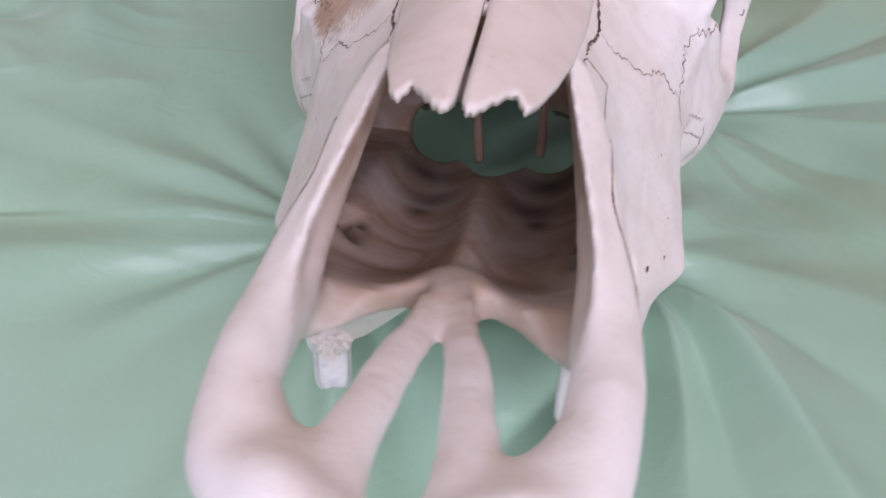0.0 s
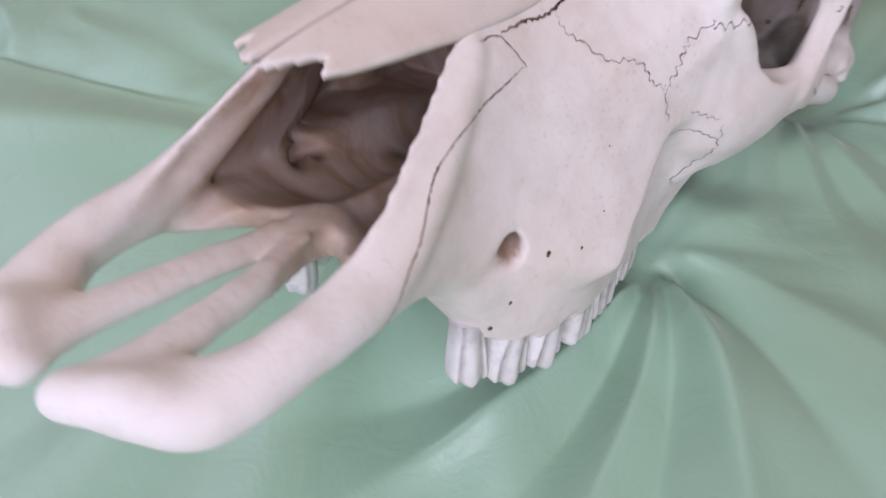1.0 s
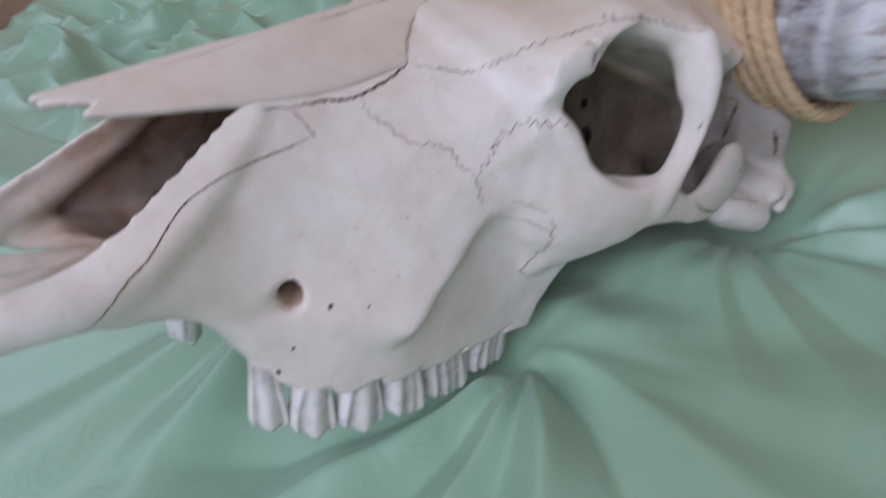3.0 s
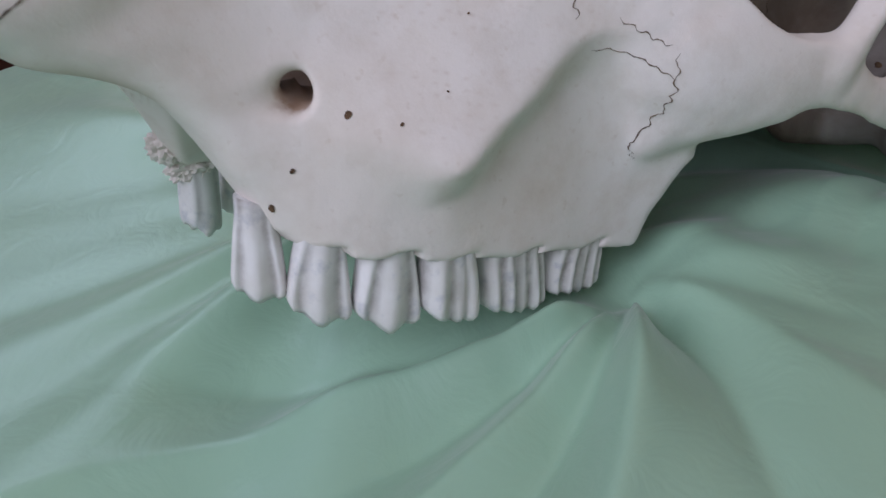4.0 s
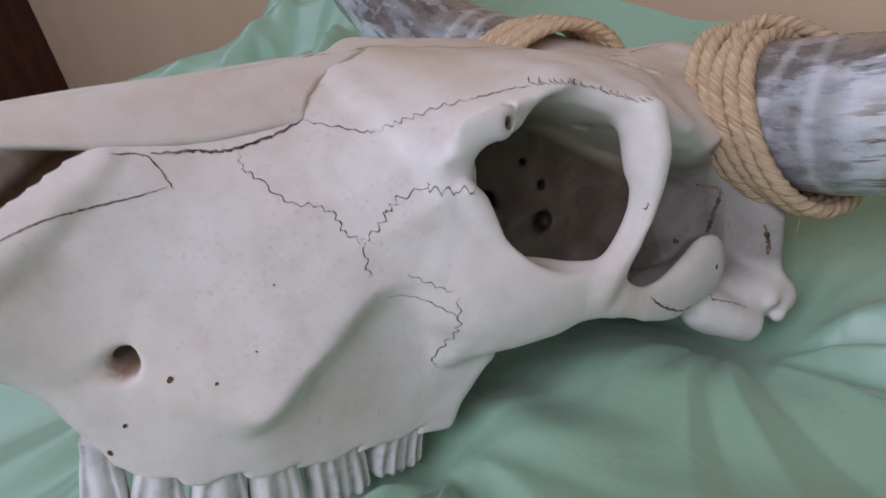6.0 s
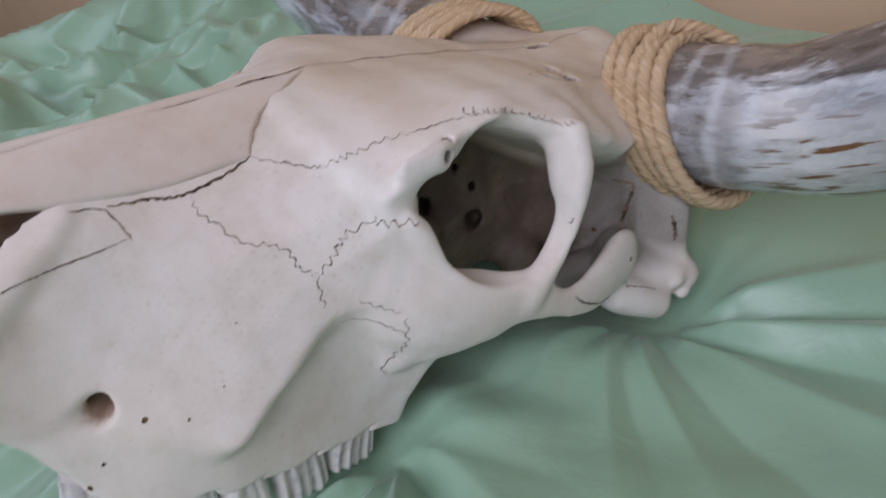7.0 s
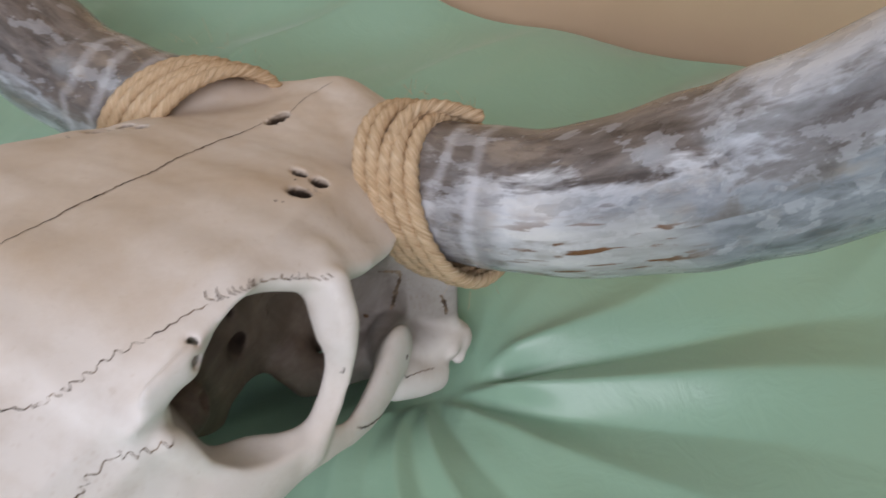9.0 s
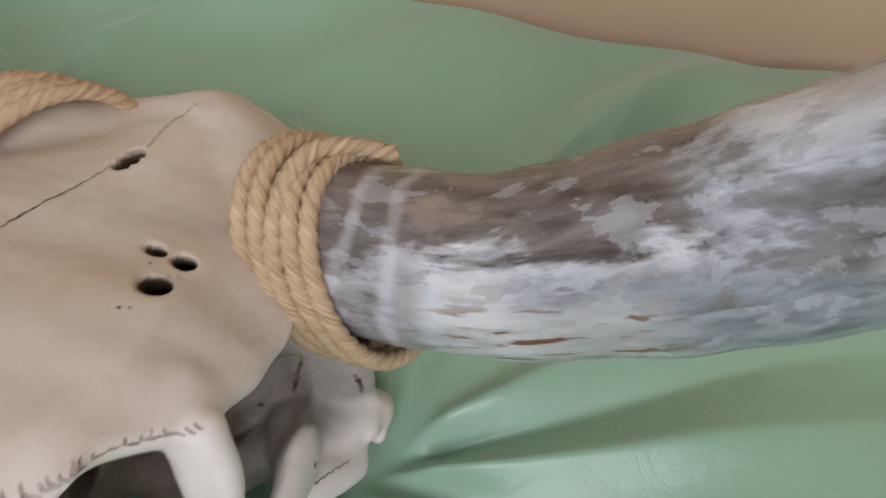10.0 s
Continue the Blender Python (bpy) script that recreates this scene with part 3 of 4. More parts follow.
def build_field():
    sl = sub_box((0.030, 0, -0.035), (0.600, 0.15, 0.225))
    face = d_loft(FACE, sub_box((0.080, 0, 0.0), (0.310, 0.13, 0.225)))
    fs = sub_box((0.080, 0, 0.0), (0.310, 0.13, 0.225))
    gu, gv, gw = mesh_at(fs)
    HULL[fs] = face
    scoop = np.sin(np.pi * np.clip(gv / 0.046, 0, 1)) * np.clip((gu - 0.125) / 0.03, 0, 1)
    floor_w = 0.140 + (0.141 - gu) * 0.52 + 0.004 - 0.015 * scoop
    cavity = np.maximum(face + 0.0042, floor_w - gw)
    cavity = np.maximum(cavity, gu - 0.290)
    face = smax(face, -cavity, 0.003)
    # the open nose
    half = np.interp(gu[:, 0, 0], (0.09, 0.13, 0.165, 0.192, 0.206), (0.037, 0.036, 0.030, 0.025, -0.01))[:, None, None]
    notch = np.maximum(gv - half, 0.152 + 0.0 * gu - gw)
    face = smax(face, -notch, 0.004)
    FIELD[fs] = smin(FIELD[fs], face, 0.004)
    rs = sub_box((0.280, 0, -0.035), (0.600, 0.15, 0.20))
    roof = d_loft(ROOF, rs)
    FIELD[rs] = smin(FIELD[rs], roof, 0.006)
    BRAIN[rs] = roof
    # premaxilla: spatulate tip, side bar and the inner palatine bar
    bar([(43, 9, 189, 5), (50, 22, 185, 7), (58, 35, 178, 8.5), (85, 41, 171, 9), (113, 43, 162, 8.5), (140, 41, 164, 7), (170, 36, 172, 5.5), (194, 30, 180, 3.2)], 5)
    bar([(46, 10, 187, 5), (62, 13, 179, 5.5), (100, 9, 159, 5), (138, 3.5, 140, 6)], 5, False, (1, 1.25, 0.8))
    bar([(50, 22, 185, 6), (58, 24, 180, 6), (70, 34, 174, 6)], 6)
    bar([(112, 40, 152, 6), (132, 40, 140, 6), (146, 42, 122, 6), (150, 46, 104, 5)], 5)
    bar([(80, 25, 170, 7), (98, 25, 162, 9), (114, 18, 153, 8), (128, 10, 146, 4)], 2, True)
    # cheek bone, orbit rim and the arch
    bar([(292, 86, 92, 22), (306, 95, 86, 25), (322, 106, 80, 18), (341, 114, 71, 11.5), (362, 119, 56, 7), (392, 118, 44, 6)], 6, False, (1, 0.45, 1))
    bar([(300, 91, 134, 3.5), (304, 94, 122, 4.5), (311, 98, 106, 5), (326, 106, 91, 5), (341, 113, 77, 5.5)], 5)
    bar([(341, 114, 74, 7.5), (354, 117, 84, 5.8), (369, 119.5, 101, 5.3), (381, 119, 121, 5.6), (389, 111, 136, 6.5)], 5)
    bar([(376, 110, 114, 4), (388, 102, 129, 6.5), (400, 95, 133, 7)], 9)
    bar([(280, 84, 66, 7), (290, 90, 69, 7), (304, 98, 71, 7), (322, 107, 69, 6)], 6, False, (1, 0.5, 1))
    # leaf-shaped process of the temple and the ear tube
    bar([(368, 120, 51, 7), (384, 119, 46, 12), (402, 117, 43, 15), (422, 113, 41, 16)], 3, False, (1, 0.42, 1))
    bar([(420, 110, 34, 10), (438, 98, 26, 14), (462, 92, 18, 16)], 8, False, (1, 0.7, 1))
    bar([(418, 112, 15, 10), (432, 118, 4, 11), (444, 123, -6, 10)], 4)
    bar([(442, 122, -6, 5), (450, 130, -13, 6)], 1.5, True)
    bar([(428, 106, 8, 12), (456, 104, 4, 14)], 8)
    # crest between the horns and horn cores
    bar([(560, 0, 74, 26), (545, 30, 76, 22), (512, 80, 88, 30), (506, 100, 88, 36)], 10)
    # the bone edge arches over every cheek tooth
    for u, v, w, r, h in ((147, 56, 79, 5, 4), (158, 66, 72, 7, 3), (177.5, 72, 62.5, 8, 3), (196, 76, 54, 9, 1.2), (222, 78, 42, 11, 1.2), (252, 78, 29, 11, 1.2)):
        lump((u, v, w), (r, 11, h), 2, True)
    # openings
    bar([(166, 57, 121, 4.2), (180, 44, 118, 4)], 2.5, True, (1, 1, 1.4))
    bar([(150, 58, 123, 3), (166, 56, 121, 3.6)], 5, True)
    bar([(328, 94, 160, 3.6), (332, 78, 148, 3)], 1.2, True)
    bar([(432, 66, 140, 5.4), (437, 60, 108, 4.6)], 1, True, (1, 1.15, 1))
    bar([(450, 65, 132, 4.4), (453, 60, 102, 3.8)], 1, True, (0.9, 1.2, 1))
    bar([(450, 53, 135, 3.4), (453, 50, 106, 3.0)], 1, True, (0.9, 1.4, 1))
    bar([(444, 68, 134, 5), (452, 76, 130, 1.5)], 4, True)
    bar([(497, 0, 112, 3.8), (509, 0, 108, 3.8)], 1, True)
    bar([(509, 0, 113, 3.8), (509, 0, 86, 3.4)], 1, True)
    bar([(503, 0, 116, 4.2), (503, 0, 90, 5)], 1, True)
    bar([(497, 0, 117, 3.8), (499, 0, 90, 3.4)], 1, True)
    lump((318, 93, 141), (10, 16, 12), 3, True)
    lump((322, 66, 118), (12, 10, 11), 4, True)
    lump((311, 68, 114), (11, 22, 28), 6)
    lump((326, 56, 90), (17, 15, 14), 6)
    lump((336, 66, 92), (5, 4, 4), 2, True)
    bar([(330, 30, 72, 8), (344, 36, 46, 6), (352, 38, 22, 5)], 6)
    bar([(452, 108, 10, 13), (464, 118, 2, 13), (474, 124, -4, 11)], 9)
    for du, dv, dw in ((0, 4, 6), (8, 6, 2), (4, 8, -3), (-6, 7, 4), (12, 3, -5), (-2, 9, -8)):
        lump((466 + du, 122 + dv, -1 + dw), (5, 4, 4), 3)
    bar([(303, 90, 128, 4), (308, 92, 110, 5), (319, 97, 91, 5), (334, 104, 77, 5), (351, 112, 74, 4.5), (366, 115.5, 95, 3.4), (376, 114, 113, 3.6), (385, 108, 130, 4.5)], 5)
    # the round eye opening, and the small plate with a hole at its front
    bar([(335, 92, 118, 28.5), (343, 128, 113, 28.5)], 3, True)
    bar([(306, 89, 156, 6), (321, 92, 155, 7)], 6, False, (1, 0.4, 1))
    bar([(348, 80, 141, 13), (352, 108, 143, 12)], 3, True)
    bar([(323, 100, 157, 2.9), (328, 80, 148, 2.9)], 1, True)
    lump((402, 56, 30), (15, 10, 12), 8)
    bar([(398, 66, 20, 10), (425, 84, 14, 12), (450, 96, 12, 13)], 8)
    # hollow sinus under the forehead holes
    lump((442, 58, 108), (24, 22, 11), 3, True)
    lump((503, 0, 92), (12, 14, 12), 3, True)
    lump((352, 44, 62), (22, 7, 26), 14)
    for q in (((388, 74, 121, 4.5), (397, 64, 122, 4)), ((370, 46, 105, 1.7), (382, 34, 101, 1.6)), ((378, 50, 90, 2.2), (392, 34, 83, 2)), ((368, 54, 74, 4.2), (388, 36, 62, 3.6)), ((380, 48, 70, 3.0), (392, 34, 60, 3))):
        bar(list(q), 2, True, (1, 1, 1.5))
    bar([(335, 50, 112, 3.5), (340, 40, 108, 3)], 2, True)
    bar([(344, 48, 98, 5), (350, 36, 92, 5)], 2, True)
    # nasal passage to the back of the palate
    bar([(196, 0, 152, 22), (226, 0, 128, 22), (256, 0, 103, 21), (300, 0, 62, 20), (345, 0, 15, 22)], 3, True, (1, 1.3, 1))
    bar([(240, 0, 160, 18), (290, 0, 130, 22), (320, 0, 110, 16)], 3, True)
    bar([(212, 20, 138, 16), (250, 24, 104, 16), (345, 34, 20, 16)], 3, True)
    bar([(167, 36, 126, 3.4), (171, 50, 122, 3.2)], 1.2, True, (1.5, 1, 1))
    bar([(176, 35, 120, 2.4), (180, 48, 116, 2.2)], 1.2, True)
    # worn, uneven surface
    gu, gv, gw = mesh_at(sl)
    wob = np.sin(gu * 260 + 3 * np.sin(gw * 140 + gv * 60)) * np.sin(gv * 230 + 2 * np.sin(gu * 110)) + 0.7 * np.sin(gw * 310 + 2 * np.sin(gu * 170)) * np.sin(gu * 90 + gv * 200)
    FIELD[sl] += (0.0001 * wob).astype(np.float32)


def surface_nets(f, origin, h):
    """A quad mesh of the zero level of a field."""
    s = f < 0
    cell = np.zeros(tuple(n - 1 for n in f.shape), np.uint8)
    corners = [(i, j, k) for i in (0, 1) for j in (0, 1) for k in (0, 1)]
    view = lambda a, c: a[c[0]:a.shape[0] - 1 + c[0], c[1]:a.shape[1] - 1 + c[1], c[2]:a.shape[2] - 1 + c[2]]
    for c in corners:
        cell += view(s, c)
    active = np.argwhere((cell > 0) & (cell < 8))
    number = np.full(cell.shape, -1, np.int32)
    number[tuple(active.T)] = np.arange(len(active))
    val = {c: f[active[:, 0] + c[0], active[:, 1] + c[1], active[:, 2] + c[2]] for c in corners}
    total, count = np.zeros((len(active), 3)), np.zeros(len(active))
    for a in corners:
        for ax in range(3):
            if a[ax]:
                continue
            b = tuple(1 if i == ax else a[i] for i in range(3))
            fa, fb = val[a], val[b]
            hit = (fa < 0) != (fb < 0)
            t = np.where(hit, fa / np.where(fa == fb, 1, fa - fb), 0)
            p = np.tile(np.array(a, float), (len(active), 1))
            p[:, ax] += t
            total[hit] += p[hit]
            count[hit] += 1
    verts = origin + h * (active + total / count[:, None])
    quads = []
    for ax in range(3):
        o1, o2 = [(1, 2), (2, 0), (0, 1)][ax]
        a = [slice(1, n - 1) for n in f.shape]
        lo_, hi_ = list(a), list(a)
        lo_[ax], hi_[ax] = slice(0, f.shape[ax] - 1), slice(1, f.shape[ax])
        sa, sb = s[tuple(lo_)], s[tuple(hi_)]
        for flip, sel in ((False, sa & ~sb), (True, ~sa & sb)):
            e = np.argwhere(sel)
            for i in (o1, o2):
                e[:, i] += 1
            ring = []
            for d1, d2 in ((0, 0), (-1, 0), (-1, -1), (0, -1)):
                q = e.copy()
                q[:, o1] += d1
                q[:, o2] += d2
                ring.append(number[tuple(q.T)])
            quad = np.stack(ring, -1)
            quads.append(quad[:, ::-1] if flip else quad)
    return verts, np.concatenate(quads)


def mesh_from(name, verts, quads):
    me = bpy.data.meshes.new(name)
    me.vertices.add(len(verts))
    me.vertices.foreach_set("co", verts.astype(np.float32).ravel())
    me.loops.add(quads.size)
    me.loops.foreach_set("vertex_index", quads.astype(np.int32).ravel())
    me.polygons.add(len(quads))
    me.polygons.foreach_set("loop_start", np.arange(0, quads.size, 4, dtype=np.int32))
    me.update(calc_edges=True)
    me.validate()
    return me


build_field()
full = np.concatenate([FIELD[:, ::-1, :], FIELD], 1)
full[0], full[-1], full[:, :, 0], full[:, :, -1], full[:, 0], full[:, -1] = 0.03, 0.03, 0.03, 0.03, 0.03, 0.03
sv, sq = surface_nets(full, np.array((LO[0], -(NV - 0.5) * H, LO[2])), H)



def relax(verts, quads, weight, rounds):
    """Draw every vertex towards the mean of its neighbours."""
    a, b = quads.ravel(), np.roll(quads, -1, 1).ravel()
    n = len(verts)
    count = np.maximum(np.bincount(a, minlength=n) + np.bincount(b, minlength=n), 1)
    for _ in range(rounds):
        mean = np.stack([(np.bincount(a, verts[b, k], n) + np.bincount(b, verts[a, k], n)) / count for k in range(3)], 1)
        verts = verts + (mean - verts) * weight[:, None]
    return verts


in_nose = ((sv[:, 0] > 0.125) & (sv[:, 0] < 0.29) & (np.abs(sv[:, 1]) < 0.058) & (sv[:, 2] > 0.07)).astype(float)
near_cell = tuple(np.clip(np.round((a - o) / H).astype(int), 0, n - 1) for a, o, n in ((sv[:, 0], LO[0], NU), (np.abs(sv[:, 1]), 0.5 * H, NV), (sv[:, 2], LO[2], NW)))
in_nose *= np.clip((-HULL[near_cell] - 0.0005) / 0.002, 0, 1)
sv = relax(sv, sq, 0.5 * in_nose, 16)
sv = relax(sv, sq, np.full(len(sv), 0.4), 1)
far = sv[:, 1] < -0.035
sv[far, 1] += (-0.035 - sv[far, 1]) * 0.6 * np.exp(-((sv[far, 0] - 0.310) / 0.036) ** 2) * np.clip((sv[far, 2] - 0.125) / 0.03, 0, 1)

skull = tagged(new("ox_skull"), "bleached ox skull with two large horns lying on the green sheet", "skull")
skull.matrix_world = pose(ORIGIN_X, 0, 0, 0, 0, -8.86)
from mathutils.bvhtree import BVHTree


def loc(u, v, w):
    """Skull millimetres to the skull object's own axes."""
    return Vector((v / 1000, u / 1000, w / 1000))


cranium_mesh = mesh_from("cranium", sv[:, [1, 0, 2]], sq[:, ::-1])
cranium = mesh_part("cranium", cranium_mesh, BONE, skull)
ci = [np.clip(np.round((a - o) / H).astype(int), 0, n - 1) for a, o, n in ((sv[:, 0], LO[0], NU), (np.abs(sv[:, 1]), 0.5 * H, NV), (sv[:, 2], LO[2], NW))]
ramp01 = lambda x, a, b: np.clip((x - a) / (b - a), 0, 1)
lining_and_shade = ramp01(-HULL[ci[0], ci[1], ci[2]], 0.0008, 0.0026) * ramp01(sv[:, 0], 0.085, 0.15) * ramp01(0.31 - sv[:, 0], 0, 0.01)
lining_and_shade *= ramp01(sv[:, 2] - 0.112 - (0.141 - sv[:, 0]) * 0.52, 0, 0.006) * ramp01(0.050 - np.abs(sv[:, 1]) + 0.1 * ramp01(sv[:, 0], 0.19, 0.2), 0, 0.006)
# tan towards the forehead and rear, stronger near the midline
tan_tint = ramp01(sv[:, 0], 0.29, 0.43) * ramp01(0.115 - np.abs(sv[:, 1]), 0, 0.05) * ramp01(sv[:, 2], 0.06, 0.10)
# orbit interior browned to paint in part of its shade
lining_and_shade = np.maximum(lining_and_shade, 0.95 * ramp01(sv[:, 0], 0.308, 0.325) * ramp01(0.46 - sv[:, 0], 0, 0.03) * ramp01(0.082 - np.abs(sv[:, 1]), 0, 0.02) * ramp01(0.160 - 0.9 * np.clip(sv[:, 0] - 0.36, 0, 1) - sv[:, 2], 0.008, 0.02))
tan_tint = np.maximum(tan_tint, 0.75 * ramp01(sv[:, 0], 0.305, 0.33) * ramp01(0.088 - np.abs(sv[:, 1]), 0, 0.015))
# insides of the forehead and cheek holes coloured dark as their shade
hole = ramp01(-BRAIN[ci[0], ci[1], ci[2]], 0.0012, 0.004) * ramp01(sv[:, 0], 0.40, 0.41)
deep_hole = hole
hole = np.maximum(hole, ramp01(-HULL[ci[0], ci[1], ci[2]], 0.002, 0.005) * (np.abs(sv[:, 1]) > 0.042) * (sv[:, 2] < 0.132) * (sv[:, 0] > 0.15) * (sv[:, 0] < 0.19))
lining_and_shade = np.maximum(lining_and_shade, hole)
# painted shade over brown bone: orbit, then the temple
brown_shade = 0.95 * ramp01(sv[:, 0], 0.308, 0.322) * ramp01(0.455 - sv[:, 0], 0, 0.02) * ramp01(0.094 - np.abs(sv[:, 1]), 0, 0.016) * ramp01(0.160 - 0.9 * np.clip(sv[:, 0] - 0.36, 0, 1) - sv[:, 2], 0.010, 0.022)
brown_shade = np.maximum(brown_shade, 0.62 * ramp01(sv[:, 0], 0.425, 0.445) * ramp01(0.488 - sv[:, 0], 0, 0.012) * ramp01(sv[:, 2], 0.012, 0.024) * ramp01(0.088 - sv[:, 2], 0, 0.014))
# dark spots of shade painted at the holes inside the nose
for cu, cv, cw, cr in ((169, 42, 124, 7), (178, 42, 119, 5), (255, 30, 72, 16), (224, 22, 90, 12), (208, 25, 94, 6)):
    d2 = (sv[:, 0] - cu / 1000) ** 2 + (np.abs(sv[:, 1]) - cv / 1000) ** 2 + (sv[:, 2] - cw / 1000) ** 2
    brown_shade = np.maximum(brown_shade, 0.95 * np.exp(-d2 / (cr / 1000) ** 2))
brown_shade = np.maximum(brown_shade, deep_hole)
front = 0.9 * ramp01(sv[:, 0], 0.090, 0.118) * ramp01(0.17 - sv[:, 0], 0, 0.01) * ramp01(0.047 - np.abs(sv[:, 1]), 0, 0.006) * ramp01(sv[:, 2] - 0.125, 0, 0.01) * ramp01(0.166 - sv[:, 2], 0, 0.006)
lining_and_shade = np.maximum(lining_and_shade, front)
# shade painted into the hollow behind the orbit
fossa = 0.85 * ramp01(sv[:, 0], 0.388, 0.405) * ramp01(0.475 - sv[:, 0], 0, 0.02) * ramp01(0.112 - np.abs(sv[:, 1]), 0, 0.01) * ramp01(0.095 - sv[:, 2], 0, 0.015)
brown_shade = np.maximum(brown_shade, fossa)
tan_tint *= 1 - brown_shade
if len(lining_and_shade) == len(cranium_mesh.vertices):
    cranium_mesh.attributes.new("brown_shade", "FLOAT", "POINT").data.foreach_set("value", brown_shade.astype(np.float32))
    cranium_mesh.attributes.new("tan_tint", "FLOAT", "POINT").data.foreach_set("value", tan_tint.astype(np.float32))
    cranium_mesh.attributes.new("lining_and_shade", "FLOAT", "POINT").data.foreach_set("value", lining_and_shade.astype(np.float32))


BVH = BVHTree.FromPolygons([tuple(p) for p in sv[:, [1, 0, 2]]], [tuple(int(i) for i in q) for q in sq[:, ::-1]])


def nasal_top(u):
    return np.interp(u, (136, 192, 232, 268, 328), (212, 201, 193.5, 186, 175))


def nasal_edge(u):
    """Half-width and edge height of the nasal bones."""
    return np.interp(u, (134, 145, 168, 192, 232, 267, 330), (15, 18, 24, 28.5, 33.5, 36, 36)), np.interp(u, (134, 145, 168, 192, 232, 267, 330), (209, 206, 196.5, 187, 174, 167.5, 166))


def nasal_bone(side, wob):
    """A long thin curved plate with a forked tip, a little proud of the face."""
    bm = bmesh.new()
    n_a, n_s = 22, 70
    grid = {}
    for i in range(n_a + 1):
        a = i / n_a
        v_hint = a * 19
        front = np.interp(a, (0, 0.12, 0.3, 0.55, 0.66, 0.82, 0.93, 1.0), (139, 134, 135.5, 144, 149.5, 145, 142.5, 147))
        rear = np.interp(a, (0, 0.2, 0.35, 0.6, 0.8, 1.0), (330, 316, 308, 288, 276, 268))
        for j in range(n_s + 1):
            s = j / n_s
            u = front + (rear - front) * s
            half, we = nasal_edge(u)
            v = 0.9 + a * (half - 0.9)
            top = nasal_top(u)
            w = top - (top - we) * a ** 2.0 + 0.4 * math.sin(u * 0.09 + a * 4 + wob) - 1.2 * max(0, 1 - a / 0.07)
            if j in (0, n_s):
                w -= 0.3
            uj = u + (0.7 * math.sin(i * 2.1 + wob) if j in (0, n_s) else 0)
            grid[i, j, 0] = bm.verts.new(loc(uj, side * v, w + 0.5))
            grid[i, j, 1] = bm.verts.new(loc(uj, side * v * 0.985, w - 2.0))
    quad = lambda *k: bm.faces.new([grid[x] for x in (k if side > 0 else k[::-1])])
    for i in range(n_a):
        for j in range(n_s):
            quad((i, j, 0), (i, j + 1, 0), (i + 1, j + 1, 0), (i + 1, j, 0))
            quad((i, j, 1), (i + 1, j, 1), (i + 1, j + 1, 1), (i, j + 1, 1))
    for i in range(n_a):
        quad((i, 0, 0), (i + 1, 0, 0), (i + 1, 0, 1), (i, 0, 1))
        quad((i, n_s, 0), (i, n_s, 1), (i + 1, n_s, 1), (i + 1, n_s, 0))
    for j in range(n_s):
        quad((0, j, 0), (0, j, 1), (0, j + 1, 1), (0, j + 1, 0))
        quad((n_a, j, 0), (n_a, j + 1, 0), (n_a, j + 1, 1), (n_a, j, 1))
    bmesh.ops.recalc_face_normals(bm, faces=bm.faces)
    return part("nasal_bone", bm, BONE_WARM, skull, "thin warm beige nasal bone with a forked tip")


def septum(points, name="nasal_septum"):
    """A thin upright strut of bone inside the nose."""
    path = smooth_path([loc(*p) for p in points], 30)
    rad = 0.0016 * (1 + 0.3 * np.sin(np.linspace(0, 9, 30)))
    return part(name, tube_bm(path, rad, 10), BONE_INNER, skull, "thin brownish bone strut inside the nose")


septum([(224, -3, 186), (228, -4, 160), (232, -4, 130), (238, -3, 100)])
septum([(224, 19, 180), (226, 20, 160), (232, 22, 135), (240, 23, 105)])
nasal_bone(1, 0.0)
nasal_bone(-1, 1.7)


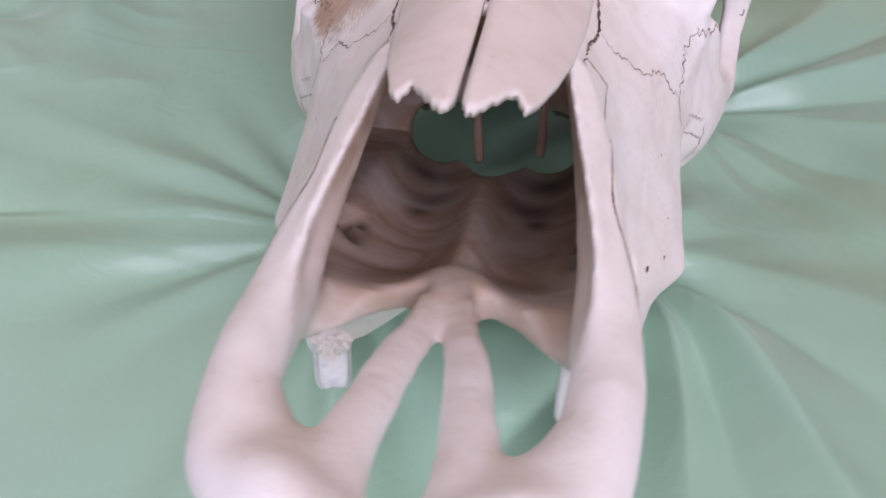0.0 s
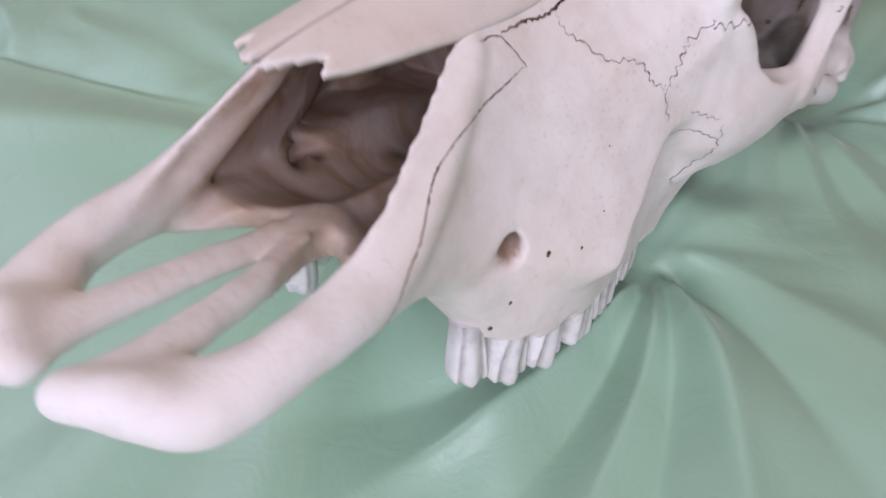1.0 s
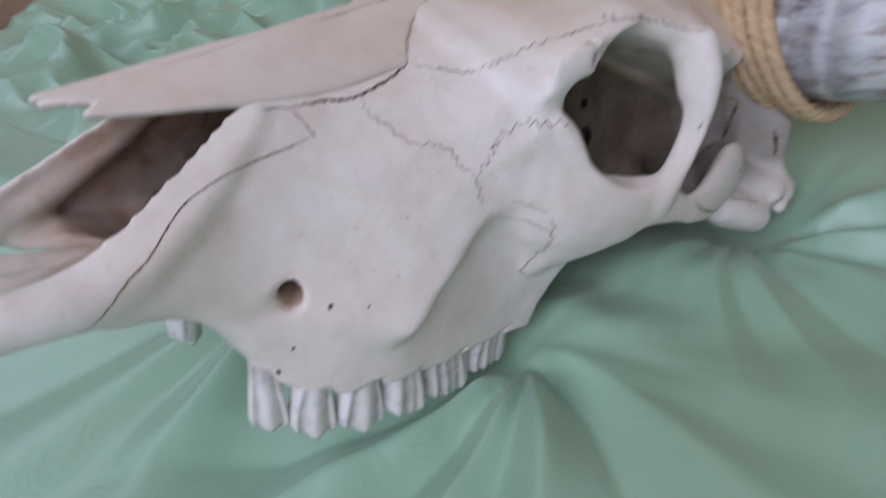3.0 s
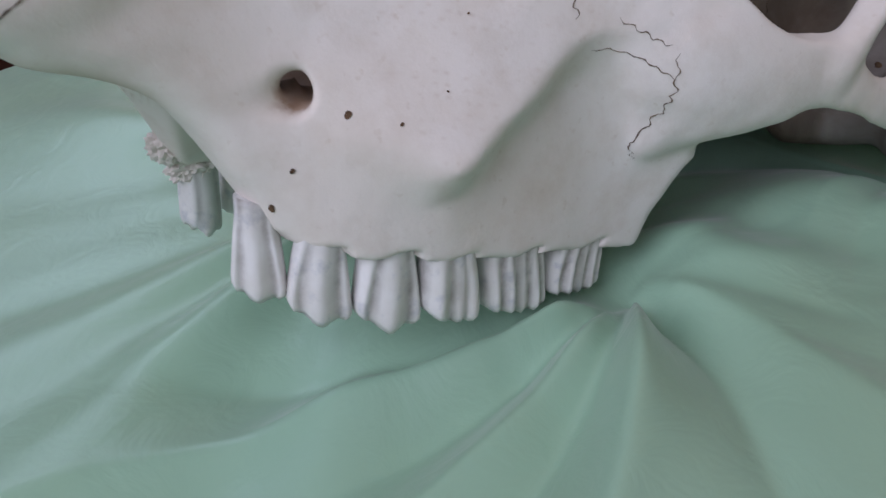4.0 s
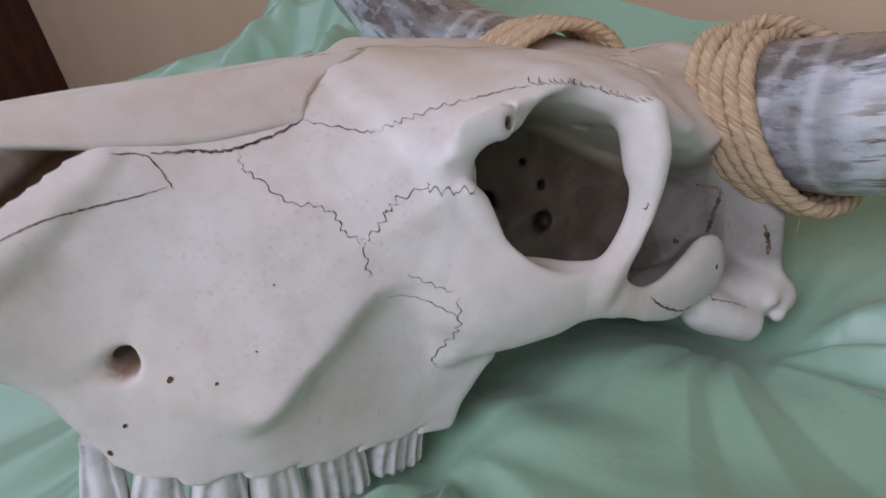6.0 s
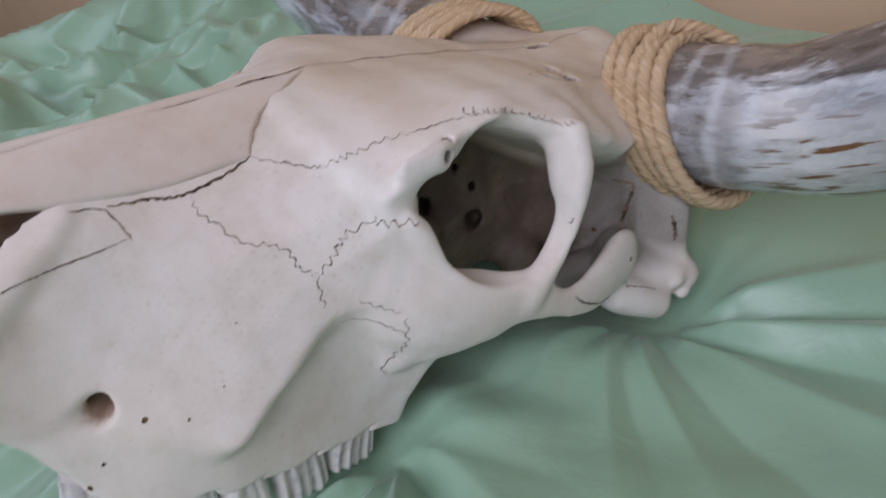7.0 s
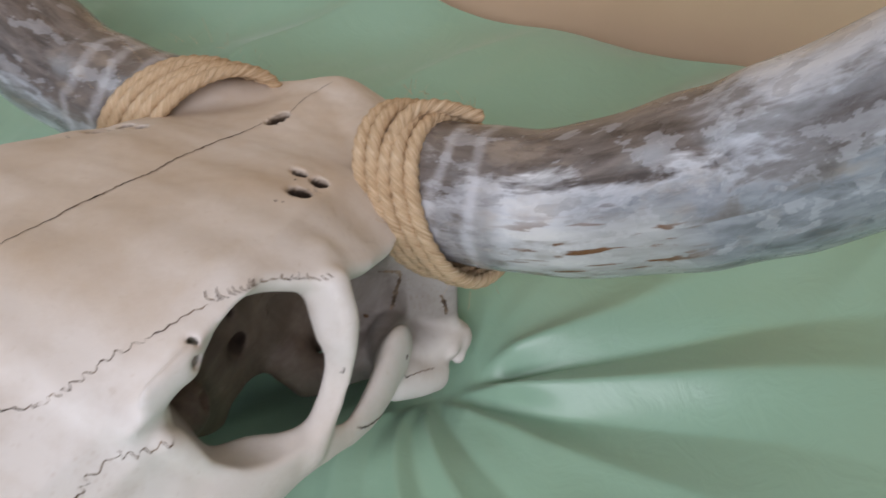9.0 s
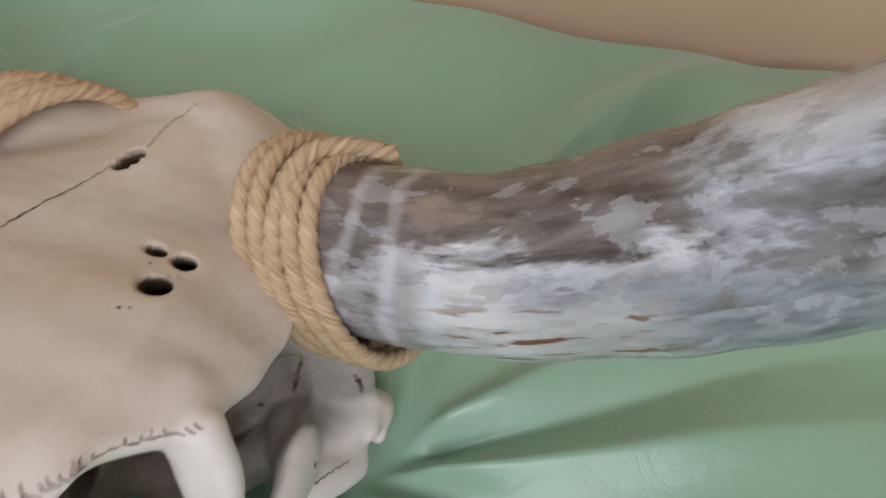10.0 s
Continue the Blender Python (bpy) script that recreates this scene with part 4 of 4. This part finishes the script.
# ---- teeth ----
def tooth(side, gum, tip, along, w_top, w_tip, depth, ridges, cusp, seed):
    """A cheek tooth: a crown that widens from the gum to a worn edge, with upright ridges on its outer face, coloured
    darker in the furrows and by the gum.
    """
    rng = random.Random(seed)
    bm = bmesh.new()
    rows, n = 14, 64
    g, e = loc(*gum), loc(*tip)
    ax = loc(*along).normalized()
    az = (e - g).normalized()
    ay = az.cross(ax).normalized()
    if ay.x * side < 0:
        ay = -ay
    top = g - (e - g) * 0.25
    rings, darkening = [], []
    wander = rng.uniform(0, 6)
    for i in range(rows + 1):
        s = i / rows
        body = max(0, (s - 0.2) / 0.8)
        wide = (w_top + (w_tip - w_top) * min(1, body * 1.15) ** 0.8) / 2 * (1 - 0.10 * max(0, s - 0.9) / 0.1)
        deep = depth / 2 * (1 + 0.05 * math.sin(body * 3)) * (1 - 0.25 * (max(0, s - 0.88) / 0.12) ** 2)
        ring = []
        for k in range(n):
            a = 2 * math.pi * k / n
            x = math.copysign(abs(math.cos(a)) ** 0.75, math.cos(a))
            y = math.copysign(abs(math.sin(a)) ** 0.6, math.sin(a))
            xr = x + 0.05 * math.sin(s * 5 + wander)
            rib = max(h * math.exp(-((xr - c) / q) ** 2) for c, q, h in ridges)
            grow = 0.35 + 0.65 * min(1, body * 1.6)
            y2 = y * (1 - 0.42 * grow * (1 - rib)) if y > 0 else y * (0.9 + 0.1 * rib)
            low = cusp * (0.35 * rib + 0.9 * (1 - abs(x + 0.1)) - 0.45) * s ** 3
            if i == rows:
                low -= 0.8 * (1 - abs(y)) + rng.uniform(0, 0.5)
            p = top + (e - top) * s + (ax * (x * wide) + ay * (y2 * deep) + az * low) / 1000
            p += ay * 0.00025 * noise.noise(p * 400)
            ring.append(bm.verts.new(p))
            darkening.append(max(0.0, 1 - rib * (1.5 if len(ridges) > 3 else 2.2)) * (1 if y > 0.1 else 0.6) * (0.4 + 0.6 * (1 - abs(s - 0.55))) + 0.8 * max(0, 0.42 - s))
        rings.append(ring)
    for i in range(rows):
        for k in range(n):
            bm.faces.new((rings[i][k], rings[i][(k + 1) % n], rings[i + 1][(k + 1) % n], rings[i + 1][k]))
    bm.faces.new(rings[0][::-1])
    mid = bm.verts.new(sum((v.co for v in rings[-1]), Vector()) / n - az * 0.0015)
    for k in range(n):
        bm.faces.new((rings[-1][k], rings[-1][(k + 1) % n], mid))
    bmesh.ops.recalc_face_normals(bm, faces=bm.faces)
    ob = part("tooth", bm, TOOTH, skull)
    ob.data.attributes.new("furrow", "FLOAT", "POINT").data.foreach_set("value", [min(1.0, d) for d in darkening] + [0.8])
    return ob


FAN = ((-0.92, 0.20, 0.8), (-0.04, 0.40, 1.0), (0.90, 0.22, 0.8))
TWIN = ((-0.62, 0.30, 0.95), (0.12, 0.18, 0.7), (0.66, 0.32, 1.0))
PILLARS = ((-0.86, 0.16, 1.0), (-0.38, 0.13, 0.9), (0.02, 0.14, 0.8), (0.48, 0.15, 0.95), (0.90, 0.15, 0.85))
TEETH = (
    # gum, tip, along, widths at gum and tip, depth, ridges, cusp
    ((147, 45, 86), (139, 47, 63), (13, 9, -9), 13, 18, 13, FAN, 3.0),
    ((161, 55, 75), (152, 55.5, 51), (18, 6, -14), 15, 22.5, 15, FAN, 4.0),
    ((179, 62, 66), (171, 62.5, 40), (20, 3, -13), 17, 24.5, 15.5, FAN, 4.5),
    ((197, 67.5, 56), (192, 67.5, 32), (20, 2, -12), 20, 23.5, 16, TWIN, 3.0),
    ((222, 68, 43), (218, 68, 20), (28, 0, -13), 27, 29, 16, PILLARS, 1.5),
    ((252, 68, 31), (246, 68, 12), (28, -1, -10), 27, 27, 15, PILLARS, 1.0),
)
for side in (1, -1):
    for i, (g, e, al, wt, wb, dp, ridges, cusp) in enumerate(TEETH):
        if side < 0 and i == 0:
            continue  # this one is lost
        if side < 0 and i == 1:
            g, e, wt, wb = (157, 52, 72), (149, 52, 47), 16, 17  # worn short beside the broken bone
        tooth(side, (g[0], side * g[1], g[2]), (e[0], side * e[1], e[2]), (al[0], side * al[1], al[2]), wt, wb, dp, ridges, cusp, 5 * i + side)


def broken_socket(centre, size, seed):
    """Spongy broken bone where a tooth is lost."""
    bm = bmesh.new()
    bmesh.ops.create_icosphere(bm, subdivisions=4, radius=1)
    c = loc(*centre)
    for v in bm.verts:
        p = v.co.copy()
        cells = noise.noise(p * 4.5 + Vector((seed, 0, 0))) * 0.30 + noise.noise(p * 10 + Vector((0, seed, 0))) * 0.22
        v.co = c + Vector((p.x * size[1], p.y * size[0], p.z * size[2])) * (0.9 + cells) / 1000
    return part("broken_socket", bm, BONE, skull, "spongy broken tan bone of a lost tooth", smooth=False)


broken_socket((156, -50, 77), (12, 8, 8), 3.0)
broken_socket((149, -46, 88), (9, 7, 9), 8.0)


# ---- sutures and cracks: dark dirt lines lying in the bone; brow notches: strips of painted shade ----
def crack(name, points, width=0.9, zig=0.0, step=0.8, label="", seed=1, mat=None, lift=0.25):
    rng = random.Random(seed)
    pts = smooth_path([loc(*p) for p in points], max(8, int(sum((loc(*a) - loc(*b)).length for a, b in zip(points, points[1:])) * 1000 / step)))
    bm = bmesh.new()
    prev = None
    n = len(pts)
    phase = 0.0
    for i, p in enumerate(pts):
        here, nrm, _, _ = BVH.find_nearest(Vector(p))
        t = Vector(pts[min(i + 1, n - 1)] - pts[max(i - 1, 0)]).normalized()
        side_v = nrm.cross(t).normalized()
        phase += rng.uniform(0.5, 1.6)
        off = zig / 1000 * (math.sin(phase) + 0.5 * rng.uniform(-1, 1)) if zig else 0.00025 * rng.uniform(-1, 1)
        here, nrm, _, _ = BVH.find_nearest(here + side_v * off)
        half = width / 2600 * rng.uniform(0.35, 1.25) * min(1, 4 * i / n + 0.25, 4 * (n - 1 - i) / n + 0.25)
        rise = nrm * lift / 1000
        row = [bm.verts.new(here + side_v * half + rise), bm.verts.new(here + rise * 1.3), bm.verts.new(here - side_v * half + rise)]
        if prev:
            for q in (0, 1):
                bm.faces.new((prev[q], prev[q + 1], row[q + 1], row[q]))
        prev = row
    return part(name, bm, mat or CRACK, skull, label)


def pit(u, v, w, r, mat=None):
    """A small dark pore let into the bone."""
    here, nrm, _, _ = BVH.find_nearest(loc(u, v, w))
    t = nrm.orthogonal().normalized()
    s = nrm.cross(t)
    bm = bmesh.new()
    rim = [bm.verts.new(here + nrm * 0.0003 + (t * math.cos(a) + s * math.sin(a)) * r / 1000 * (1 + 0.2 * math.sin(2.3 * a + u))) for a in np.linspace(0, 2 * math.pi, 12, endpoint=False)]
    mid = bm.verts.new(here + nrm * 0.0002)
    for k in range(12):
        bm.faces.new((rim[k], rim[(k + 1) % 12], mid))
    return part("pore", bm, mat or PIT, skull)


SUTURES = (
    # width, zigzag, way
    (0.9, 0.5, ((268, 37, 168), (276, 45, 163), (283, 54, 160), (287, 57, 159))),
    (0.8, 1.1, ((287, 57, 159), (293, 62, 161), (302, 65, 161), (312, 69, 161), (322, 75, 161))),
    (0.8, 0.4, ((322, 75, 161), (330, 79, 161), (338, 82, 161), (345, 86, 160))),
    (0.7, 0.8, ((238, 39, 168), (235, 43, 164), (238, 49, 158), (242, 58, 149), (250, 63, 145), (254, 68, 140), (254, 72, 134), (258, 76, 129))),
    (0.9, 1.2, ((258, 76, 129), (266, 77, 132), (272, 78, 137), (278, 78, 139), (290, 83, 140))),
    (1.2, 1.6, ((288, 82, 140), (294, 88, 137), (302, 97, 137))),
    (0.6, 0.8, ((258, 76, 129), (256, 78, 122), (255, 80, 116))),
    (1.9, 0.3, ((209, 33, 178), (223, 34, 173), (230, 36, 170), (239, 38, 169), (255, 37, 167), (268, 36, 168))),
    (0.8, 0.2, ((196, 32, 183), (207, 33, 178), (209, 40, 169), (209, 42, 166))),
    (0.9, 0.1, ((208, 41, 167), (197, 40, 168), (182, 40, 171), (166, 42, 174), (152, 42, 173), (143, 44, 171), (129, 49, 167), (119, 50, 165), (105, 51, 160), (95, 50, 156))),
    (0.6, 0.3, ((259, 80, 105), (265, 84, 103), (271, 89, 99), (276, 93, 94), (280, 96, 90))),
    (0.7, 0.8, ((281, 97, 98), (280, 95, 86), (279, 91, 80), (276, 81, 68), (275, 79, 61))),
    (0.5, 0.6, ((268, 84, 112), (274, 91, 106), (280, 95, 100))),
    (1.5, 0.3, ((366, 122, 58), (370, 124, 52), (376, 124, 46), (388, 123, 37), (398, 122, 34))),
    (0.9, 0.3, ((361, 122, 105), (366, 123, 104), (371, 121, 104))),
    (1.1, 0.4, ((416, 121, 28), (428, 122, 18), (440, 126, 8))),
    (1.0, 0.4, ((407, 53, 87), (402, 51, 83), (398, 49, 79))),
    (0.7, 0.6, ((421, 59, 74), (412, 55, 77), (405, 52, 78), (401, 49, 68), (399, 48, 58))),
)
for sd in (1, -1):
    for k, (wd, zg, way) in enumerate(SUTURES):
        crack("suture", [(u, sd * v, w) for u, v, w in way], wd, zg, 0.8, seed=7 * k + sd)
    for way in (((448, 92, 66), (459, 99, 63), (455, 97, 48), (450, 94, 31)), ((467, 120, 44), (468, 122, 34), (468, 122, 25))):
        crack("saw_cut", [(u, sd * v, w) for u, v, w in way], 3.6, 0.0, 0.8, "straight black saw cut", seed=90 + sd)
    rng = random.Random(5 + sd)
    # dark strips stand for the shade between the brow's ridges
    for k in range(18):
        f = k / 17 + rng.uniform(-0.02, 0.02)
        u, v, w = (np.interp(f, (0, 0.3, 0.6, 1), q) for q in ((348, 358, 370, 388), (88, 95, 104, 113), (160, 159, 154, 142)))
        ln = rng.uniform(3, 8) * (1.8 if k == 9 else 1)
        crack("brow_notch_shade", [(u, sd * v, w), (u - 0.25 * ln, sd * (v - 0.5 * ln), w + 0.2 * ln), (u + 0.1 * ln, sd * (v - ln), w + 0.3 * ln)], rng.uniform(0.5, 1.1) * (1.6 if k == 9 else 1), 0.2, 0.8, seed=100 + k)
    for u, v, w, r in ((177, 65, 112, 1.1), (443, 82, 34, 1.6), (421, 121, 43, 1.3), (158, 59, 101, 0.8), (150, 54, 91, 1.2), (190, 70, 104, 0.6), (205, 78, 112, 0.4), (222, 70, 128, 0.4), (324, 58, 130, 2.4), (329, 52, 120, 3.0), (335, 49, 108, 2.2), (327, 58, 108, 1.8), (340, 45, 122, 1.4), (417, 65, 146, 0.7), (419, 68, 146, 0.5), (446, 58, 141, 0.6)):
        pit(u, sd * v, w, r)
crack("suture", [(206, 0, 198), (232, 0, 191), (268, 0, 184), (300, 0, 178), (328, 0, 175)], 4.5, 0.2, 1.2, seed=29)
crack("suture", [(328, 0, 176), (381, -2, 157), (405, -1, 149), (444, -5, 133), (497, -3, 114)], 1.3, 0.35, 1.2, seed=30)
crack("suture", [(509, 3, 112), (524, 1, 110), (538, 0, 107), (560, 3, 103)], 0.6, 0.3, 1.2, seed=31)

# ---- horns ----
HORN_LINE = ((505, 84, 88), (506, 130, 92), (509, 180, 102), (520, 236, 125), (525, 275, 150), (522, 325, 198), (508, 372, 246), (484, 405, 306), (450, 420, 362), (410, 415, 405))
HORN_RADIUS = (39, 39.5, 40.5, 44, 45, 43, 37, 26, 17, 5)


def horn(side):
    path = smooth_path([loc(u, side * v, w) for u, v, w in HORN_LINE], 90)
    rad = np.interp(np.linspace(0, 9, 90), range(10), HORN_RADIUS) / 1000
    rad = rad * (1 + 0.012 * np.sin(np.linspace(0, 60, 90)) + 0.008 * np.sin(np.linspace(0, 23, 90)))
    bm = tube_bm(path, rad, 48, turn=1.0)
    return part("horn", bm, HORN, skull, "polished horn mottled grey, white and brown")


horn(1)
horn(-1)


# ---- rope bindings round the horn roots ----
def rope_ring(side, v0, seed, radius=46, thick=4.4, slope=0.5, skew=0.0):
    rng = random.Random(seed)
    pts = []
    ph = rng.uniform(0, 6)
    for k in range(181):
        a = 2 * math.pi * k / 180
        rr = radius + 0.5 * math.sin(3 * a + ph)
        u = 506 + rr * math.cos(a)
        w = 87 + (rr - 3.5) * math.sin(a)
        v = v0 - slope * (w - 90) - skew * (u - 506) + 0.7 * math.sin(2 * a + ph)
        pts.append(loc(u, side * v, w))
    return tube_bm(np.array(pts), thick / 1000, 21, 3, 290, 0.34, closed=True)


def rope_binding(side, seed):
    root = tagged(new("rope_binding"), "coiled natural sisal rope bound round the horn root", "rope", "rope bindings")
    root.matrix_world = skull.matrix_world
    slope, skew = (0.58, 0.0) if side > 0 else (0.1, 0.5)
    for i, v0 in enumerate((89.5, 97, 104.5, 112, 119.5) if side > 0 else (89, 80.5, 72, 63.5, 55)):
        part("rope_coil", rope_ring(side, v0, seed + i, (45.8 if side > 0 else 43) + (0.8 if i in (1, 3) else 0), 4.4, slope, skew), ROPE, root)
    if side > 0:
        tail = smooth_path([loc(u, v, w) for u, v, w in ((490, 86, 128), (502, 86, 134), (516, 90, 135), (528, 101, 130), (540, 116, 119))], 60)
        part("rope_end", tube_bm(tail, 0.0044, 21, 3, 290, 0.34), ROPE, root, "loose cut rope end")
    rng = random.Random(seed + 50)
    bm = bmesh.new()
    for _ in range(60):
        a = rng.uniform(0, 2 * math.pi)
        w = 90 + 51 * math.sin(a)
        p = loc(506 + 51 * math.cos(a), side * (rng.uniform(90, 125) - 0.5 * (w - 90) if side > 0 else rng.uniform(58, 92) - 30 * math.cos(a)), w)
        out = Vector((rng.gauss(0, 0.5), math.cos(a) + rng.gauss(0, 0.6), math.sin(a) + rng.gauss(0, 0.6))).normalized()
        bend = Vector((rng.gauss(0, 1), rng.gauss(0, 1), rng.gauss(0, 1))) * 0.003
        ln = rng.uniform(0.003, 0.008)
        prev = None
        for s in (0, 0.35, 0.7, 1):
            q = p + out * ln * s + bend * s * s
            row = [bm.verts.new(q + Vector((0.00011 * math.cos(b), 0.00011 * math.sin(b), 0.00006 * math.sin(b + 1)))) for b in (0, 2.1, 4.2)]
            if prev:
                for x in range(3):
                    bm.faces.new((prev[x], prev[(x + 1) % 3], row[(x + 1) % 3], row[x]))
            prev = row
    tagged(part("rope_fray", bm, ROPE, root, "frayed pale rope fibres"), kind="stuff")


rope_binding(1, 60)
rope_binding(-1, 80)
